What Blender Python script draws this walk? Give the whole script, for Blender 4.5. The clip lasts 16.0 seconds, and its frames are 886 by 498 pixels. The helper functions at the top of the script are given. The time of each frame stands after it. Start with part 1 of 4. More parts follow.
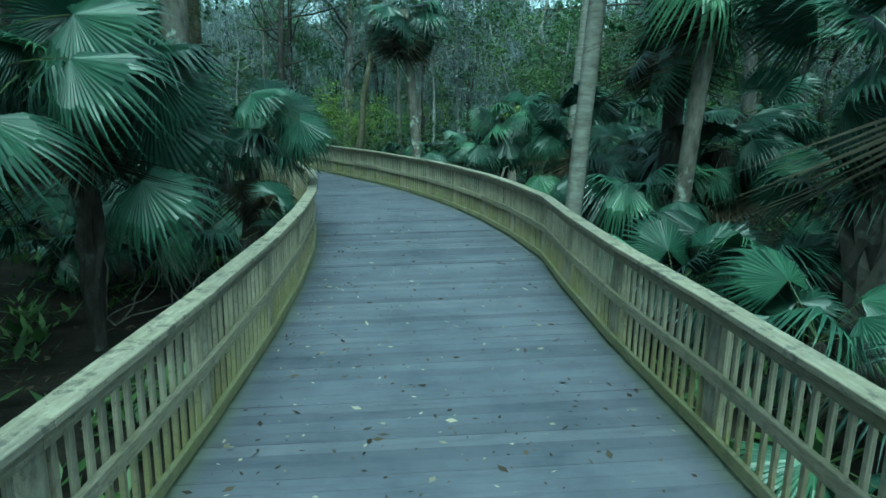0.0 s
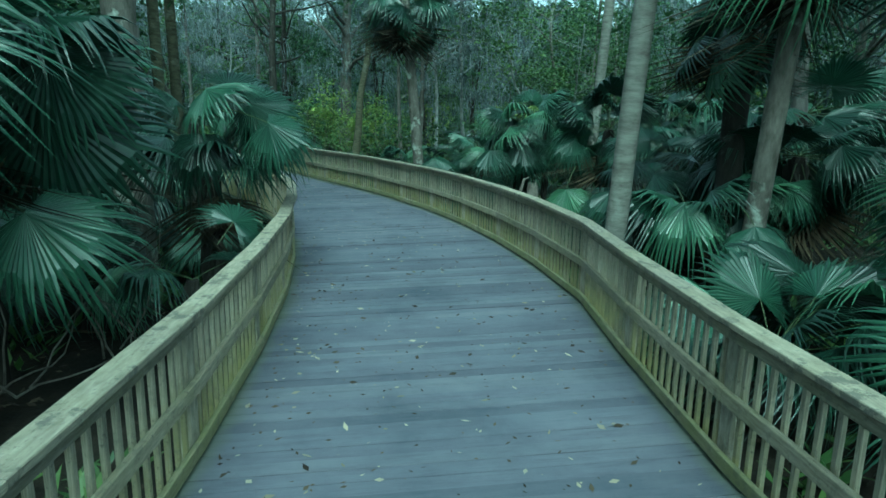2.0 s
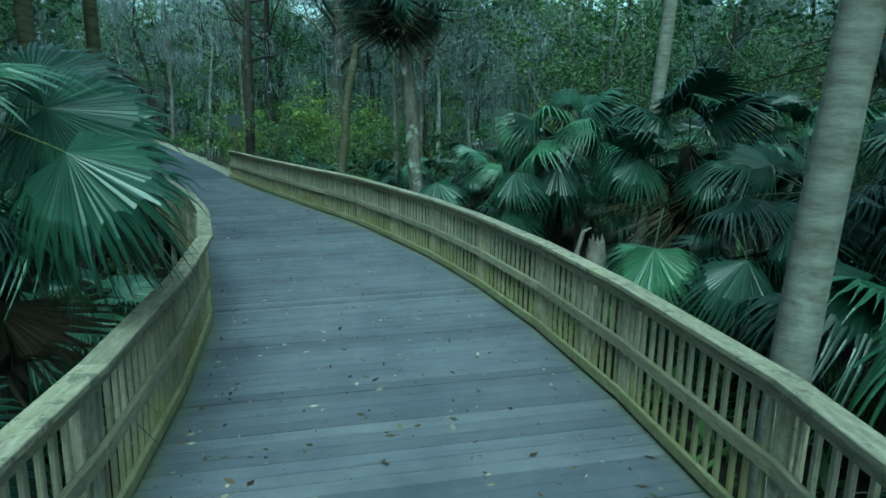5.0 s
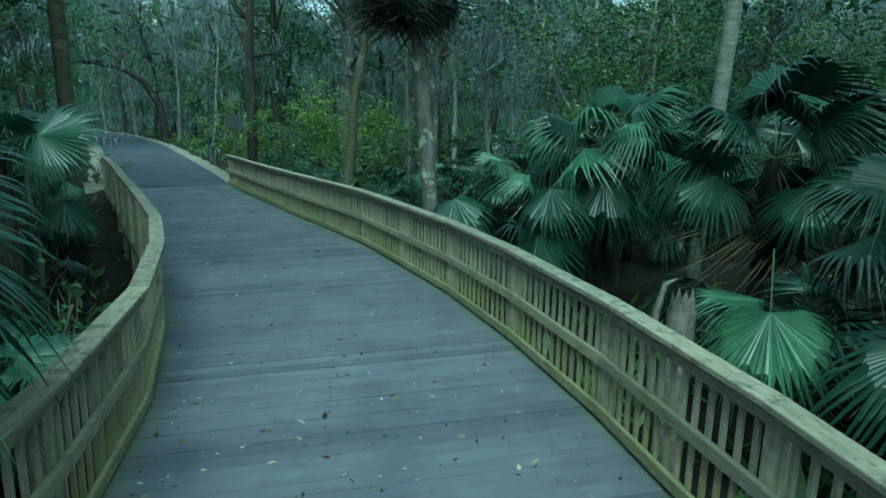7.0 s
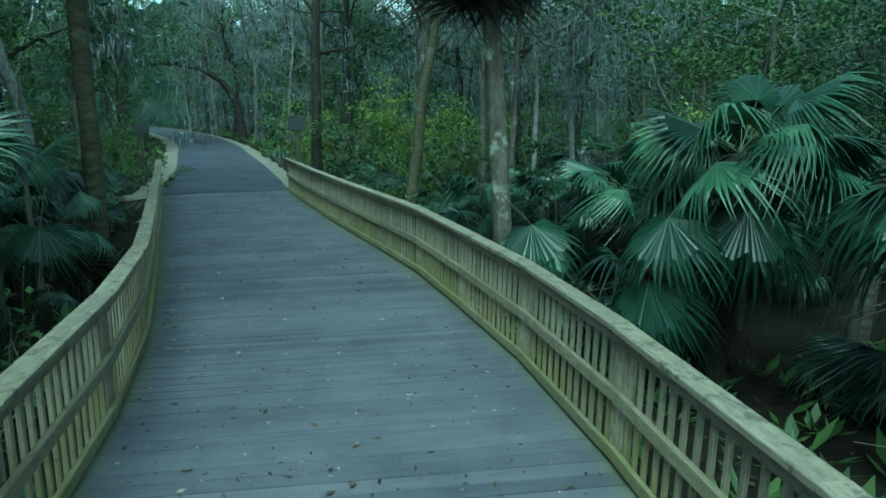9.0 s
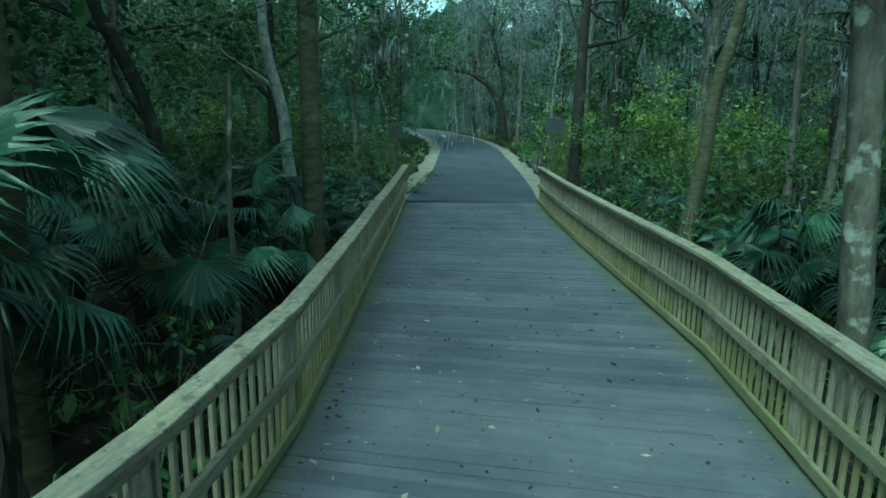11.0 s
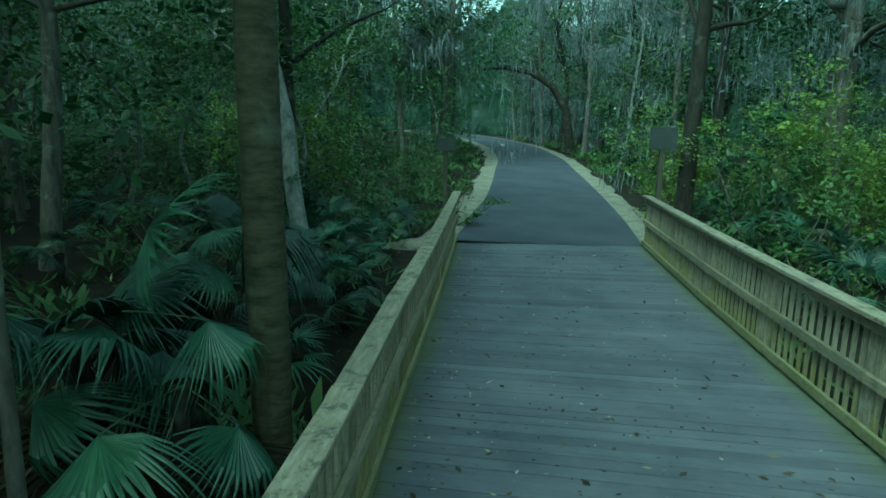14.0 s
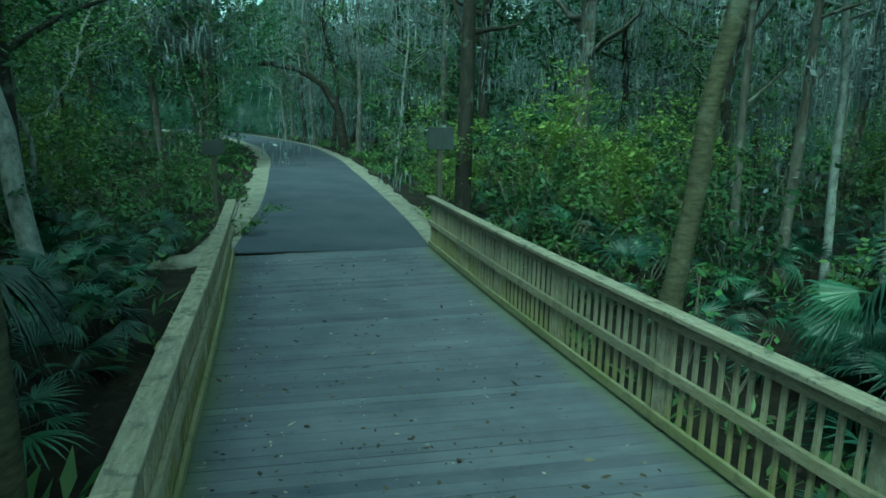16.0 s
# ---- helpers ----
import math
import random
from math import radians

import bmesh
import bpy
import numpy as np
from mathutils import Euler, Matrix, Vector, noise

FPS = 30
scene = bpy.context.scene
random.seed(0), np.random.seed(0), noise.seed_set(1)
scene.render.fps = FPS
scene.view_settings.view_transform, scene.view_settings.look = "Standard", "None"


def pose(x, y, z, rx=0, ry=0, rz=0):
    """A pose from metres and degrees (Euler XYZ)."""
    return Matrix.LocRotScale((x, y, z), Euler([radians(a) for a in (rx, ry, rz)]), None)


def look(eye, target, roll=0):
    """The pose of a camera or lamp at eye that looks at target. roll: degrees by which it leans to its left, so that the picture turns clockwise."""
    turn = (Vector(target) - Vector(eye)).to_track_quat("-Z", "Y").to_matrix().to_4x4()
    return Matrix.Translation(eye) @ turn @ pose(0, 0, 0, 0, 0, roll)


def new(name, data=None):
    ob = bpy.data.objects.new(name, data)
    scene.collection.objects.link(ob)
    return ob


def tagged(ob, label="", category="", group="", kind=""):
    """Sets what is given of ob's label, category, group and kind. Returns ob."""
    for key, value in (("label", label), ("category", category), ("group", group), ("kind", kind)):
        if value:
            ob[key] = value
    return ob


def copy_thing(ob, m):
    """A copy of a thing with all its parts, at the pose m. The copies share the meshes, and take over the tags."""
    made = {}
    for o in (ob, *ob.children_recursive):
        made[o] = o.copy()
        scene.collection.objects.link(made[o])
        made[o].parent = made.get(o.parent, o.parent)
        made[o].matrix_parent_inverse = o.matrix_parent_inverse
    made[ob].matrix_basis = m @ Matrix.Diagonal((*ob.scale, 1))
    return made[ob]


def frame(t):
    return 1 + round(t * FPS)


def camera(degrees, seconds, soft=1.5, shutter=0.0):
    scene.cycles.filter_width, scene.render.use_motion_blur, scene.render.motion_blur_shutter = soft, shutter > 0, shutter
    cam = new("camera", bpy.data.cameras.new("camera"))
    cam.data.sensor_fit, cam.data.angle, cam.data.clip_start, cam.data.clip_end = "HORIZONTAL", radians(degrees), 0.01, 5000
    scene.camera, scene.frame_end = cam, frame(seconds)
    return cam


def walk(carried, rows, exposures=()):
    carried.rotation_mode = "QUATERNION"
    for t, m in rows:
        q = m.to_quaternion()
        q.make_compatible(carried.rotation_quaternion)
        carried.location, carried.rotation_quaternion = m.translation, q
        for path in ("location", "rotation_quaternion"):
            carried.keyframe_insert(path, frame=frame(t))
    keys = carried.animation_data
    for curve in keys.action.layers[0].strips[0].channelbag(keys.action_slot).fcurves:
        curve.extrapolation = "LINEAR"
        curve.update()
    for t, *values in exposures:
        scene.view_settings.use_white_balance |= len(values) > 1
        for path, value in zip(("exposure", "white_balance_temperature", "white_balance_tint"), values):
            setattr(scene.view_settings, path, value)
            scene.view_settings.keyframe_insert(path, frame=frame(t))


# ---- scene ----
cam = camera(70.0, 16.0, soft=1.6)
ROWS = [
    (0.0, -0.000, -0.000, 2.095, 0.17, -11.99, -1.06),
    (0.5, -0.035, 0.419, 2.091, 0.37, -11.97, -1.09),
    (1.0, -0.062, 0.945, 2.089, 0.09, -11.94, -1.07),
    (1.5, -0.083, 1.536, 2.089, 0.21, -11.91, -1.05),
    (2.0, -0.107, 2.147, 2.093, 0.27, -11.89, -1.00),
    (2.5, -0.110, 2.834, 2.096, 0.38, -11.85, -0.96),
    (3.0, -0.122, 3.567, 2.111, 0.44, -11.82, -0.94),
    (3.5, -0.137, 4.350, 2.120, 0.43, -11.76, -0.91),
    (4.0, -0.139, 5.112, 2.136, 0.50, -11.70, -0.87),
    (4.2, -0.144, 5.374, 2.150, 0.51, -11.69, -0.93),
    (6.3, -0.312, 7.551, 2.223, 0.22, -11.57, -1.20),
    (6.5, -0.307, 7.722, 2.231, 0.22, -11.60, -1.17),
    (7.0, -0.310, 8.205, 2.230, 1.61, -11.64, -1.11),
    (7.5, -0.305, 8.731, 2.229, 2.14, -11.63, -1.15),
    (8.0, -0.292, 9.292, 2.234, 2.97, -11.65, -1.21),
    (8.5, -0.287, 9.878, 2.232, 5.05, -11.66, -1.21),
    (9.0, -0.318, 10.448, 2.233, 8.77, -11.72, -1.08),
    (9.5, -0.400, 11.057, 2.225, 16.53, -11.79, -1.08),
    (10.0, -0.515, 11.697, 2.224, 24.56, -11.82, -1.05),
    (10.2, -0.595, 11.960, 2.225, 26.57, -11.84, -1.06),
    (12.3, -2.343, 14.835, 2.201, 35.59, -11.70, -0.99),
    (12.5, -2.532, 15.115, 2.204, 35.79, -11.64, -1.01),
    (13.0, -3.002, 15.770, 2.216, 36.18, -11.61, -1.05),
    (13.5, -3.449, 16.385, 2.235, 36.49, -11.58, -1.08),
    (14.0, -3.852, 16.909, 2.265, 36.73, -11.56, -1.10),
    (14.5, -4.136, 17.282, 2.292, 36.25, -11.54, -1.08),
    (15.0, -4.231, 17.383, 2.300, 34.48, -11.54, -1.08),
    (15.5, -4.238, 17.382, 2.307, 25.00, -11.43, -1.09),
    (16.0, -4.256, 17.358, 2.309, 16.51, -11.35, -1.11),
]
EXPOSURES = [(0.0, 1.15, 4620, -41.0), (4.0, 1.04, 4600, -44.0), (9, 0.92, 4640, -44.0), (12.5, 0.95, 4800, -54.0), (16.0, 0.88, 4700, -59.0)]
walk(cam, [(t, pose(x, y, z, 90 + pitch, roll, yaw)) for t, x, y, z, yaw, pitch, roll in ROWS], EXPOSURES)

# ---- sky and light: dull evening under an overcast sky ----
world = bpy.data.worlds.new("world")
scene.world = world
world.use_nodes = True
wn = world.node_tree
sky = wn.nodes.new("ShaderNodeTexSky")
sky.sky_type = "NISHITA"
sky.sun_disc = False
sky.sun_elevation = radians(54)
sky.sun_rotation = radians(170)
sky.dust_density = 4.0
cloud = wn.nodes.new("ShaderNodeHueSaturation")
cloud.inputs["Saturation"].default_value = 0.4
wn.links.new(sky.outputs[0], cloud.inputs["Color"])
wn.links.new(cloud.outputs[0], wn.nodes["Background"].inputs[0])
wn.nodes["Background"].inputs[1].default_value = 0.15
sun_data = bpy.data.lights.new("sun", "SUN")
sun_data.energy = 1.15
sun_data.angle = radians(25)
sun_data.color = (1.0, 0.95, 0.88)
sun = new("sun", sun_data)
sun.matrix_world = look((0, 0, 30), (4, 22, 0))

# ---- materials ----


def material(name):
    m = bpy.data.materials.new(name)
    m.use_nodes = True
    return m, m.node_tree, m.node_tree.nodes["Principled BSDF"]


def node(tree, kind, **sets):
    n = tree.nodes.new(kind)
    for key, value in sets.items():
        n.inputs[key.replace("_", " ")].default_value = value
    return n


def ramp_node(tree, source, stops):
    r = tree.nodes.new("ShaderNodeValToRGB")
    els = r.color_ramp.elements
    while len(els) < len(stops):
        els.new(0.5)
    for e, (p, c) in zip(els, stops):
        e.position, e.color = p, (*c, 1) if len(c) == 3 else (c[0], c[0], c[0], 1)
    tree.links.new(source, r.inputs[0])
    return r.outputs[0]


def mixed(tree, fac, a, b, blend="MIX"):
    n = tree.nodes.new("ShaderNodeMix")
    n.data_type, n.blend_type = "RGBA", blend
    for value, index in ((fac, 0), (a, 6), (b, 7)):
        if isinstance(value, (int, float)):
            n.inputs[index].default_value = value
        elif isinstance(value, tuple):
            n.inputs[index].default_value = (*value, 1)
        else:
            tree.links.new(value, n.inputs[index])
    return n.outputs[2]


def coords(tree, kind="Object", scale=(1, 1, 1)):
    c = tree.nodes.new("ShaderNodeTexCoord")
    m = tree.nodes.new("ShaderNodeMapping")
    m.inputs["Scale"].default_value = scale
    tree.links.new(c.outputs[kind], m.inputs[0])
    return m.outputs[0]


def world_coords(tree, scale=(1, 1, 1)):
    g = tree.nodes.new("ShaderNodeNewGeometry")
    m = tree.nodes.new("ShaderNodeMapping")
    m.inputs["Scale"].default_value = scale
    tree.links.new(g.outputs["Position"], m.inputs[0])
    return m.outputs[0]


def noise_fac(tree, vec, scale, detail=4.0, rough=0.6):
    n = node(tree, "ShaderNodeTexNoise", Scale=scale, Detail=detail, Roughness=rough)
    tree.links.new(vec, n.inputs["Vector"])
    return n.outputs["Fac"]


def bumped(tree, bsdf, height, strength, distance):
    b = node(tree, "ShaderNodeBump", Strength=strength, Distance=distance)
    tree.links.new(height, b.inputs["Height"])
    tree.links.new(b.outputs[0], bsdf.inputs["Normal"])


def object_random(tree):
    return tree.nodes.new("ShaderNodeObjectInfo").outputs["Random"]


def wood_material(name, dark, light, algae, amount, flakes=0.35, foot=False):
    """Weathered treated pine. The grain runs along u; algae sits in patches, thickest on the low boards."""
    m, tr, b = material(name)
    uv = coords(tr, "UV", (3.0, 60.0, 1.0))
    grain = noise_fac(tr, uv, 2.2, 6.0, 0.65)
    patch = noise_fac(tr, world_coords(tr), 1.7, 5.0, 0.65)
    fine = noise_fac(tr, world_coords(tr), 28.0, 4.0, 0.7)
    col = ramp_node(tr, grain, [(0.28, dark), (0.55, tuple((a + c) / 2 for a, c in zip(dark, light))), (0.75, light)])
    rnd = ramp_node(tr, object_random(tr), [(0.0, (0.72, 0.72, 0.74)), (1.0, (1.12, 1.1, 1.06))])
    col = mixed(tr, 1.0, col, rnd, "MULTIPLY")
    green = ramp_node(tr, patch, [(0.42 - amount * 0.2, (0.0,)), (0.72 - amount * 0.2, (1.0,))])
    g2 = mixed(tr, amount, (0.0, 0.0, 0.0), green)
    if foot:
        # algae climbs from the damp lower ends of upright timbers
        up = tr.nodes.new("ShaderNodeSeparateXYZ")
        tr.links.new(coords(tr, "UV"), up.inputs[0])
        g2 = mixed(tr, 1.0, g2, ramp_node(tr, up.outputs[0], [(0.12, (1.0,)), (0.62, (0.22,))]), "MULTIPLY")
    col = mixed(tr, g2, col, algae)
    specks = ramp_node(tr, fine, [(0.30, (1.0,)), (0.40, (0.0,))])
    col = mixed(tr, mixed(tr, 0.55, (0.0, 0.0, 0.0), specks), col, (0.045, 0.042, 0.038))
    worn = noise_fac(tr, world_coords(tr, (1.0, 1.0, 1.0)), 7.0, 8.0, 0.72)
    flake = ramp_node(tr, worn, [(0.54, (0.0,)), (0.60, (flakes,))])
    col = mixed(tr, flake, col, (0.075, 0.072, 0.066))
    tr.links.new(col, b.inputs["Base Color"])
    b.inputs["Roughness"].default_value = 0.85
    b.inputs["Specular IOR Level"].default_value = 0.25
    bumped(tr, b, grain, 0.5, 0.004)
    return m


WOOD = wood_material("weathered_wood", (0.15, 0.132, 0.10), (0.47, 0.43, 0.34), (0.20, 0.195, 0.09), 0.5)
WOOD_GREEN = wood_material("algae_wood", (0.16, 0.15, 0.10), (0.40, 0.37, 0.26), (0.18, 0.185, 0.075), 0.7)
WOOD_BALUSTER = wood_material("baluster_wood", (0.17, 0.15, 0.115), (0.58, 0.54, 0.44), (0.22, 0.205, 0.075), 0.85, 0.3, True)
WOOD_CAP = wood_material("cap_wood", (0.16, 0.145, 0.115), (0.43, 0.40, 0.32), (0.23, 0.215, 0.12), 0.35, 0.7)


def deck_material():
    m, tr, b = material("deck_boards")
    uv = coords(tr, "UV", (1.0, 12.0, 1.0))
    grain = noise_fac(tr, uv, 4.0, 7.0, 0.7)
    big = noise_fac(tr, world_coords(tr), 0.9, 9.0, 0.68)
    fine = noise_fac(tr, world_coords(tr), 38.0, 4.0, 0.7)
    col = ramp_node(tr, grain, [(0.25, (0.092, 0.096, 0.118)), (0.5, (0.119, 0.122, 0.148)), (0.78, (0.150, 0.152, 0.178))])
    rnd = ramp_node(tr, object_random(tr), [(0.0, (0.74, 0.76, 0.78)), (0.3, (0.95, 0.95, 0.96)), (0.7, (1.02, 1.02, 1.02)), (1.0, (1.14, 1.12, 1.08))])
    col = mixed(tr, 1.0, col, rnd, "MULTIPLY")
    stain = ramp_node(tr, big, [(0.32, (0.66, 0.70, 0.74)), (0.5, (0.98, 0.98, 1.0)), (0.68, (1.22, 1.2, 1.18))])
    col = mixed(tr, 1.0, col, stain, "MULTIPLY")
    damp = noise_fac(tr, coords(tr, "UV", (1.6, 0.9, 1.0)), 1.5, 6.0, 0.68)
    streak = ramp_node(tr, damp, [(0.30, (0.74, 0.76, 0.78)), (0.46, (0.98, 0.98, 0.99)), (0.7, (1.06, 1.06, 1.05))])
    col = mixed(tr, 1.0, col, streak, "MULTIPLY")
    sep = tr.nodes.new("ShaderNodeSeparateXYZ")
    tr.links.new(coords(tr, "UV"), sep.inputs[0])
    edge = tr.nodes.new("ShaderNodeMath")
    edge.operation = "ABSOLUTE"
    tr.links.new(sep.outputs[0], edge.inputs[0])
    wob = tr.nodes.new("ShaderNodeMath")
    wob.operation = "MULTIPLY_ADD"
    tr.links.new(big, wob.inputs[0])
    wob.inputs[1].default_value = 0.5
    curve = tr.nodes.new("ShaderNodeMath")
    curve.operation = "POWER"
    tr.links.new(edge.outputs[0], curve.inputs[0])
    half = tr.nodes.new("ShaderNodeMath")
    half.operation = "MULTIPLY"
    tr.links.new(curve.outputs[0], half.inputs[0])
    half.inputs[1].default_value = 0.75
    tr.links.new(half.outputs[0], wob.inputs[2])
    # the far end of the deck lies damper, and the algae spreads further in from its edges
    place = tr.nodes.new("ShaderNodeSeparateXYZ")
    tr.links.new(world_coords(tr), place.inputs[0])
    damp_end = node(tr, "ShaderNodeMapRange", From_Min=13.0, From_Max=19.0, To_Min=6.5, To_Max=4.6)
    tr.links.new(place.outputs[1], damp_end.inputs[0])
    tr.links.new(damp_end.outputs[0], curve.inputs[1])
    moss = ramp_node(tr, wob.outputs[0], [(0.54, (0.0,)), (0.78, (1.0,))])
    shifted = tr.nodes.new("ShaderNodeMath")
    shifted.operation = "MULTIPLY"
    tr.links.new(moss, shifted.inputs[0])
    shifted.inputs[1].default_value = 0.62
    col = mixed(tr, shifted.outputs[0], col, (0.125, 0.14, 0.06))
    specks = ramp_node(tr, fine, [(0.27, (1.0,)), (0.36, (0.0,))])
    col = mixed(tr, mixed(tr, 0.6, (0.0, 0.0, 0.0), specks), col, (0.05, 0.048, 0.042))
    tr.links.new(col, b.inputs["Base Color"])
    b.inputs["Roughness"].default_value = 0.8
    b.inputs["Specular IOR Level"].default_value = 0.25
    bumped(tr, b, grain, 0.45, 0.004)
    return m


DECK = deck_material()


def rough_material(name, stops, scale, detail=8.0, bump=0.03, rough=0.95, fine=30.0):
    m, tr, b = material(name)
    v = world_coords(tr)
    a = noise_fac(tr, v, scale, detail, 0.65)
    c = noise_fac(tr, v, fine, 5.0, 0.7)
    col = ramp_node(tr, a, stops)
    grit = ramp_node(tr, c, [(0.3, (0.6, 0.6, 0.6)), (0.7, (1.35, 1.35, 1.35))])
    col = mixed(tr, 1.0, col, grit, "MULTIPLY")
    tr.links.new(col, b.inputs["Base Color"])
    b.inputs["Roughness"].default_value = rough
    b.inputs["Specular IOR Level"].default_value = 0.2
    bumped(tr, b, c, 0.7, bump)
    return m


# litter browns taken near black: shade of the undergrowth is in the colour
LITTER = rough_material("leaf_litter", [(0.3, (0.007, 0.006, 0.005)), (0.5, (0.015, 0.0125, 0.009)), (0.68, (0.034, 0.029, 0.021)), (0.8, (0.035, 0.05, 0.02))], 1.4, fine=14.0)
ASPHALT = rough_material("asphalt", [(0.3, (0.040, 0.045, 0.064)), (0.7, (0.080, 0.084, 0.112))], 0.6, bump=0.006, fine=90.0, rough=0.85)
SAND = rough_material("sandy_verge", [(0.30, (0.06, 0.055, 0.042)), (0.42, (0.17, 0.16, 0.13)), (0.58, (0.25, 0.235, 0.195)), (0.72, (0.10, 0.095, 0.065))], 2.2, bump=0.008, fine=55.0)
# far foliage tones; distance haze is put into the greys, shade into the near-blacks
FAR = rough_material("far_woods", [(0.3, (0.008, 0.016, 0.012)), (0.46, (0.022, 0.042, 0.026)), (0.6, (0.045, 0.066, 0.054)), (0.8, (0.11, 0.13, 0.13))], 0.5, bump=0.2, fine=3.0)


def bark_material(name, dark, light, stretch, scale, lichen=0.3, bump=0.012):
    m, tr, b = material(name)
    v = coords(tr, "Object", stretch)
    a = noise_fac(tr, v, scale, 8.0, 0.7)
    big = noise_fac(tr, coords(tr, "Object"), 3.0, 4.0, 0.6)
    col = ramp_node(tr, a, [(0.32, dark), (0.52, tuple((p + q) / 2 for p, q in zip(dark, light))), (0.72, light)])
    pale = ramp_node(tr, big, [(0.56, (0.0,)), (0.66, (lichen,))])
    col = mixed(tr, pale, col, (0.36, 0.39, 0.34))
    tr.links.new(col, b.inputs["Base Color"])
    b.inputs["Roughness"].default_value = 0.92
    b.inputs["Specular IOR Level"].default_value = 0.2
    bumped(tr, b, a, 0.9, bump)
    return m


BARK_PALM = bark_material("palm_bark", (0.085, 0.082, 0.07), (0.23, 0.23, 0.205), (1.6, 1.6, 7.0), 2.2, 0.3)
BARK_OAK = bark_material("oak_bark", (0.05, 0.045, 0.038), (0.19, 0.18, 0.16), (6.0, 6.0, 1.2), 2.0, 0.5)
BARK_PINE = bark_material("pine_bark", (0.04, 0.038, 0.034), (0.17, 0.162, 0.15), (7.0, 7.0, 3.0), 1.2, 0.2, 0.02)
BARK_PALE = bark_material("pale_bark", (0.09, 0.092, 0.088), (0.38, 0.39, 0.38), (4.0, 4.0, 2.6), 2.4, 0.5)
BARK_MOSSY = bark_material("mossy_bark", (0.030, 0.030, 0.018), (0.120, 0.115, 0.074), (3.0, 3.0, 11.0), 1.6, 0.15)
BARK_DARK = bark_material("dark_bark", (0.013, 0.012, 0.010), (0.048, 0.045, 0.039), (5.0, 5.0, 1.5), 2.0, 0.15)
BARK_LICHEN = bark_material("lichened_bark", (0.05, 0.046, 0.038), (0.17, 0.16, 0.14), (6.0, 6.0, 2.0), 2.0, 0.9)


def leaf_material(name, dark, light, rough=0.5, through_light=0.25, spec=0.4):
    m, tr, b = material(name)
    geo = tr.nodes.new("ShaderNodeNewGeometry")
    isl = geo.outputs["Random Per Island"]
    big = noise_fac(tr, world_coords(tr), 0.8, 3.0, 0.6)
    col = ramp_node(tr, isl, [(0.0, dark), (0.6, tuple((p + q) / 2 for p, q in zip(dark, light))), (1.0, light)])
    var = ramp_node(tr, big, [(0.3, (0.7, 0.74, 0.76)), (0.7, (1.25, 1.2, 1.1))])
    col = mixed(tr, 1.0, col, var, "MULTIPLY")
    tr.links.new(col, b.inputs["Base Color"])
    b.inputs["Roughness"].default_value = rough
    b.inputs["Specular IOR Level"].default_value = spec
    t = tr.nodes.new("ShaderNodeBsdfTranslucent")
    tr.links.new(col, t.inputs[0])
    mx = tr.nodes.new("ShaderNodeMixShader")
    mx.inputs[0].default_value = through_light
    tr.links.new(b.outputs[0], mx.inputs[1])
    tr.links.new(t.outputs[0], mx.inputs[2])
    tr.links.new(mx.outputs[0], tr.nodes["Material Output"].inputs[0])
    return m


def frond_material(name, dark, light, rough=0.42, gloss=0.6):
    """A pleated palm blade: fine ribs run along v, and each frond has its own tone."""
    m, tr, b = material(name)
    ribs = noise_fac(tr, coords(tr, "UV", (90.0, 1.5, 1.0)), 1.0, 3.0, 0.6)
    col = ramp_node(tr, ribs, [(0.3, dark), (0.7, light)])
    rnd = ramp_node(tr, object_random(tr), [(0.0, (0.24, 0.29, 0.31)), (0.5, (0.64, 0.70, 0.72)), (0.82, (1.12, 1.14, 1.15)), (1.0, (1.75, 1.65, 1.45))])
    col = mixed(tr, 1.0, col, rnd, "MULTIPLY")
    age = noise_fac(tr, world_coords(tr), 2.6, 4.0, 0.6)
    col = mixed(tr, 1.0, col, ramp_node(tr, age, [(0.3, (0.62, 0.68, 0.72)), (0.7, (1.3, 1.25, 1.15))]), "MULTIPLY")
    tr.links.new(col, b.inputs["Base Color"])
    b.inputs["Roughness"].default_value = rough
    b.inputs["Specular IOR Level"].default_value = gloss
    bumped(tr, b, ribs, 0.6, 0.004)
    t = tr.nodes.new("ShaderNodeBsdfTranslucent")
    tr.links.new(col, t.inputs[0])
    mx = tr.nodes.new("ShaderNodeMixShader")
    mx.inputs[0].default_value = 0.14
    tr.links.new(b.outputs[0], mx.inputs[1])
    tr.links.new(t.outputs[0], mx.inputs[2])
    tr.links.new(mx.outputs[0], tr.nodes["Material Output"].inputs[0])
    return m


FROND = frond_material("palm_blade", (0.015, 0.042, 0.025), (0.072, 0.135, 0.083), 0.38)
FROND_DEAD = frond_material("dead_palm_blade", (0.030, 0.024, 0.017), (0.115, 0.096, 0.068), 0.8, 0.2)
PETIOLE = leaf_material("palm_petiole", (0.05, 0.07, 0.03), (0.08, 0.10, 0.045), 0.5, 0.05)
LEAF_OAK = leaf_material("oak_leaves", (0.024, 0.054, 0.020), (0.085, 0.145, 0.052), 0.45, 0.3)
LEAF_SHRUB = leaf_material("shrub_leaves", (0.048, 0.092, 0.028), (0.14, 0.205, 0.062), 0.45, 0.3)
LEAF_YELLOW = leaf_material("yellow_green_leaves", (0.095, 0.165, 0.04), (0.31, 0.37, 0.09), 0.45, 0.35)
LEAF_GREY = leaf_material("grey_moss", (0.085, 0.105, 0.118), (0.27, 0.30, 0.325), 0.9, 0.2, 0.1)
LEAF_VINE = leaf_material("broad_leaves", (0.06, 0.13, 0.035), (0.12, 0.21, 0.06))
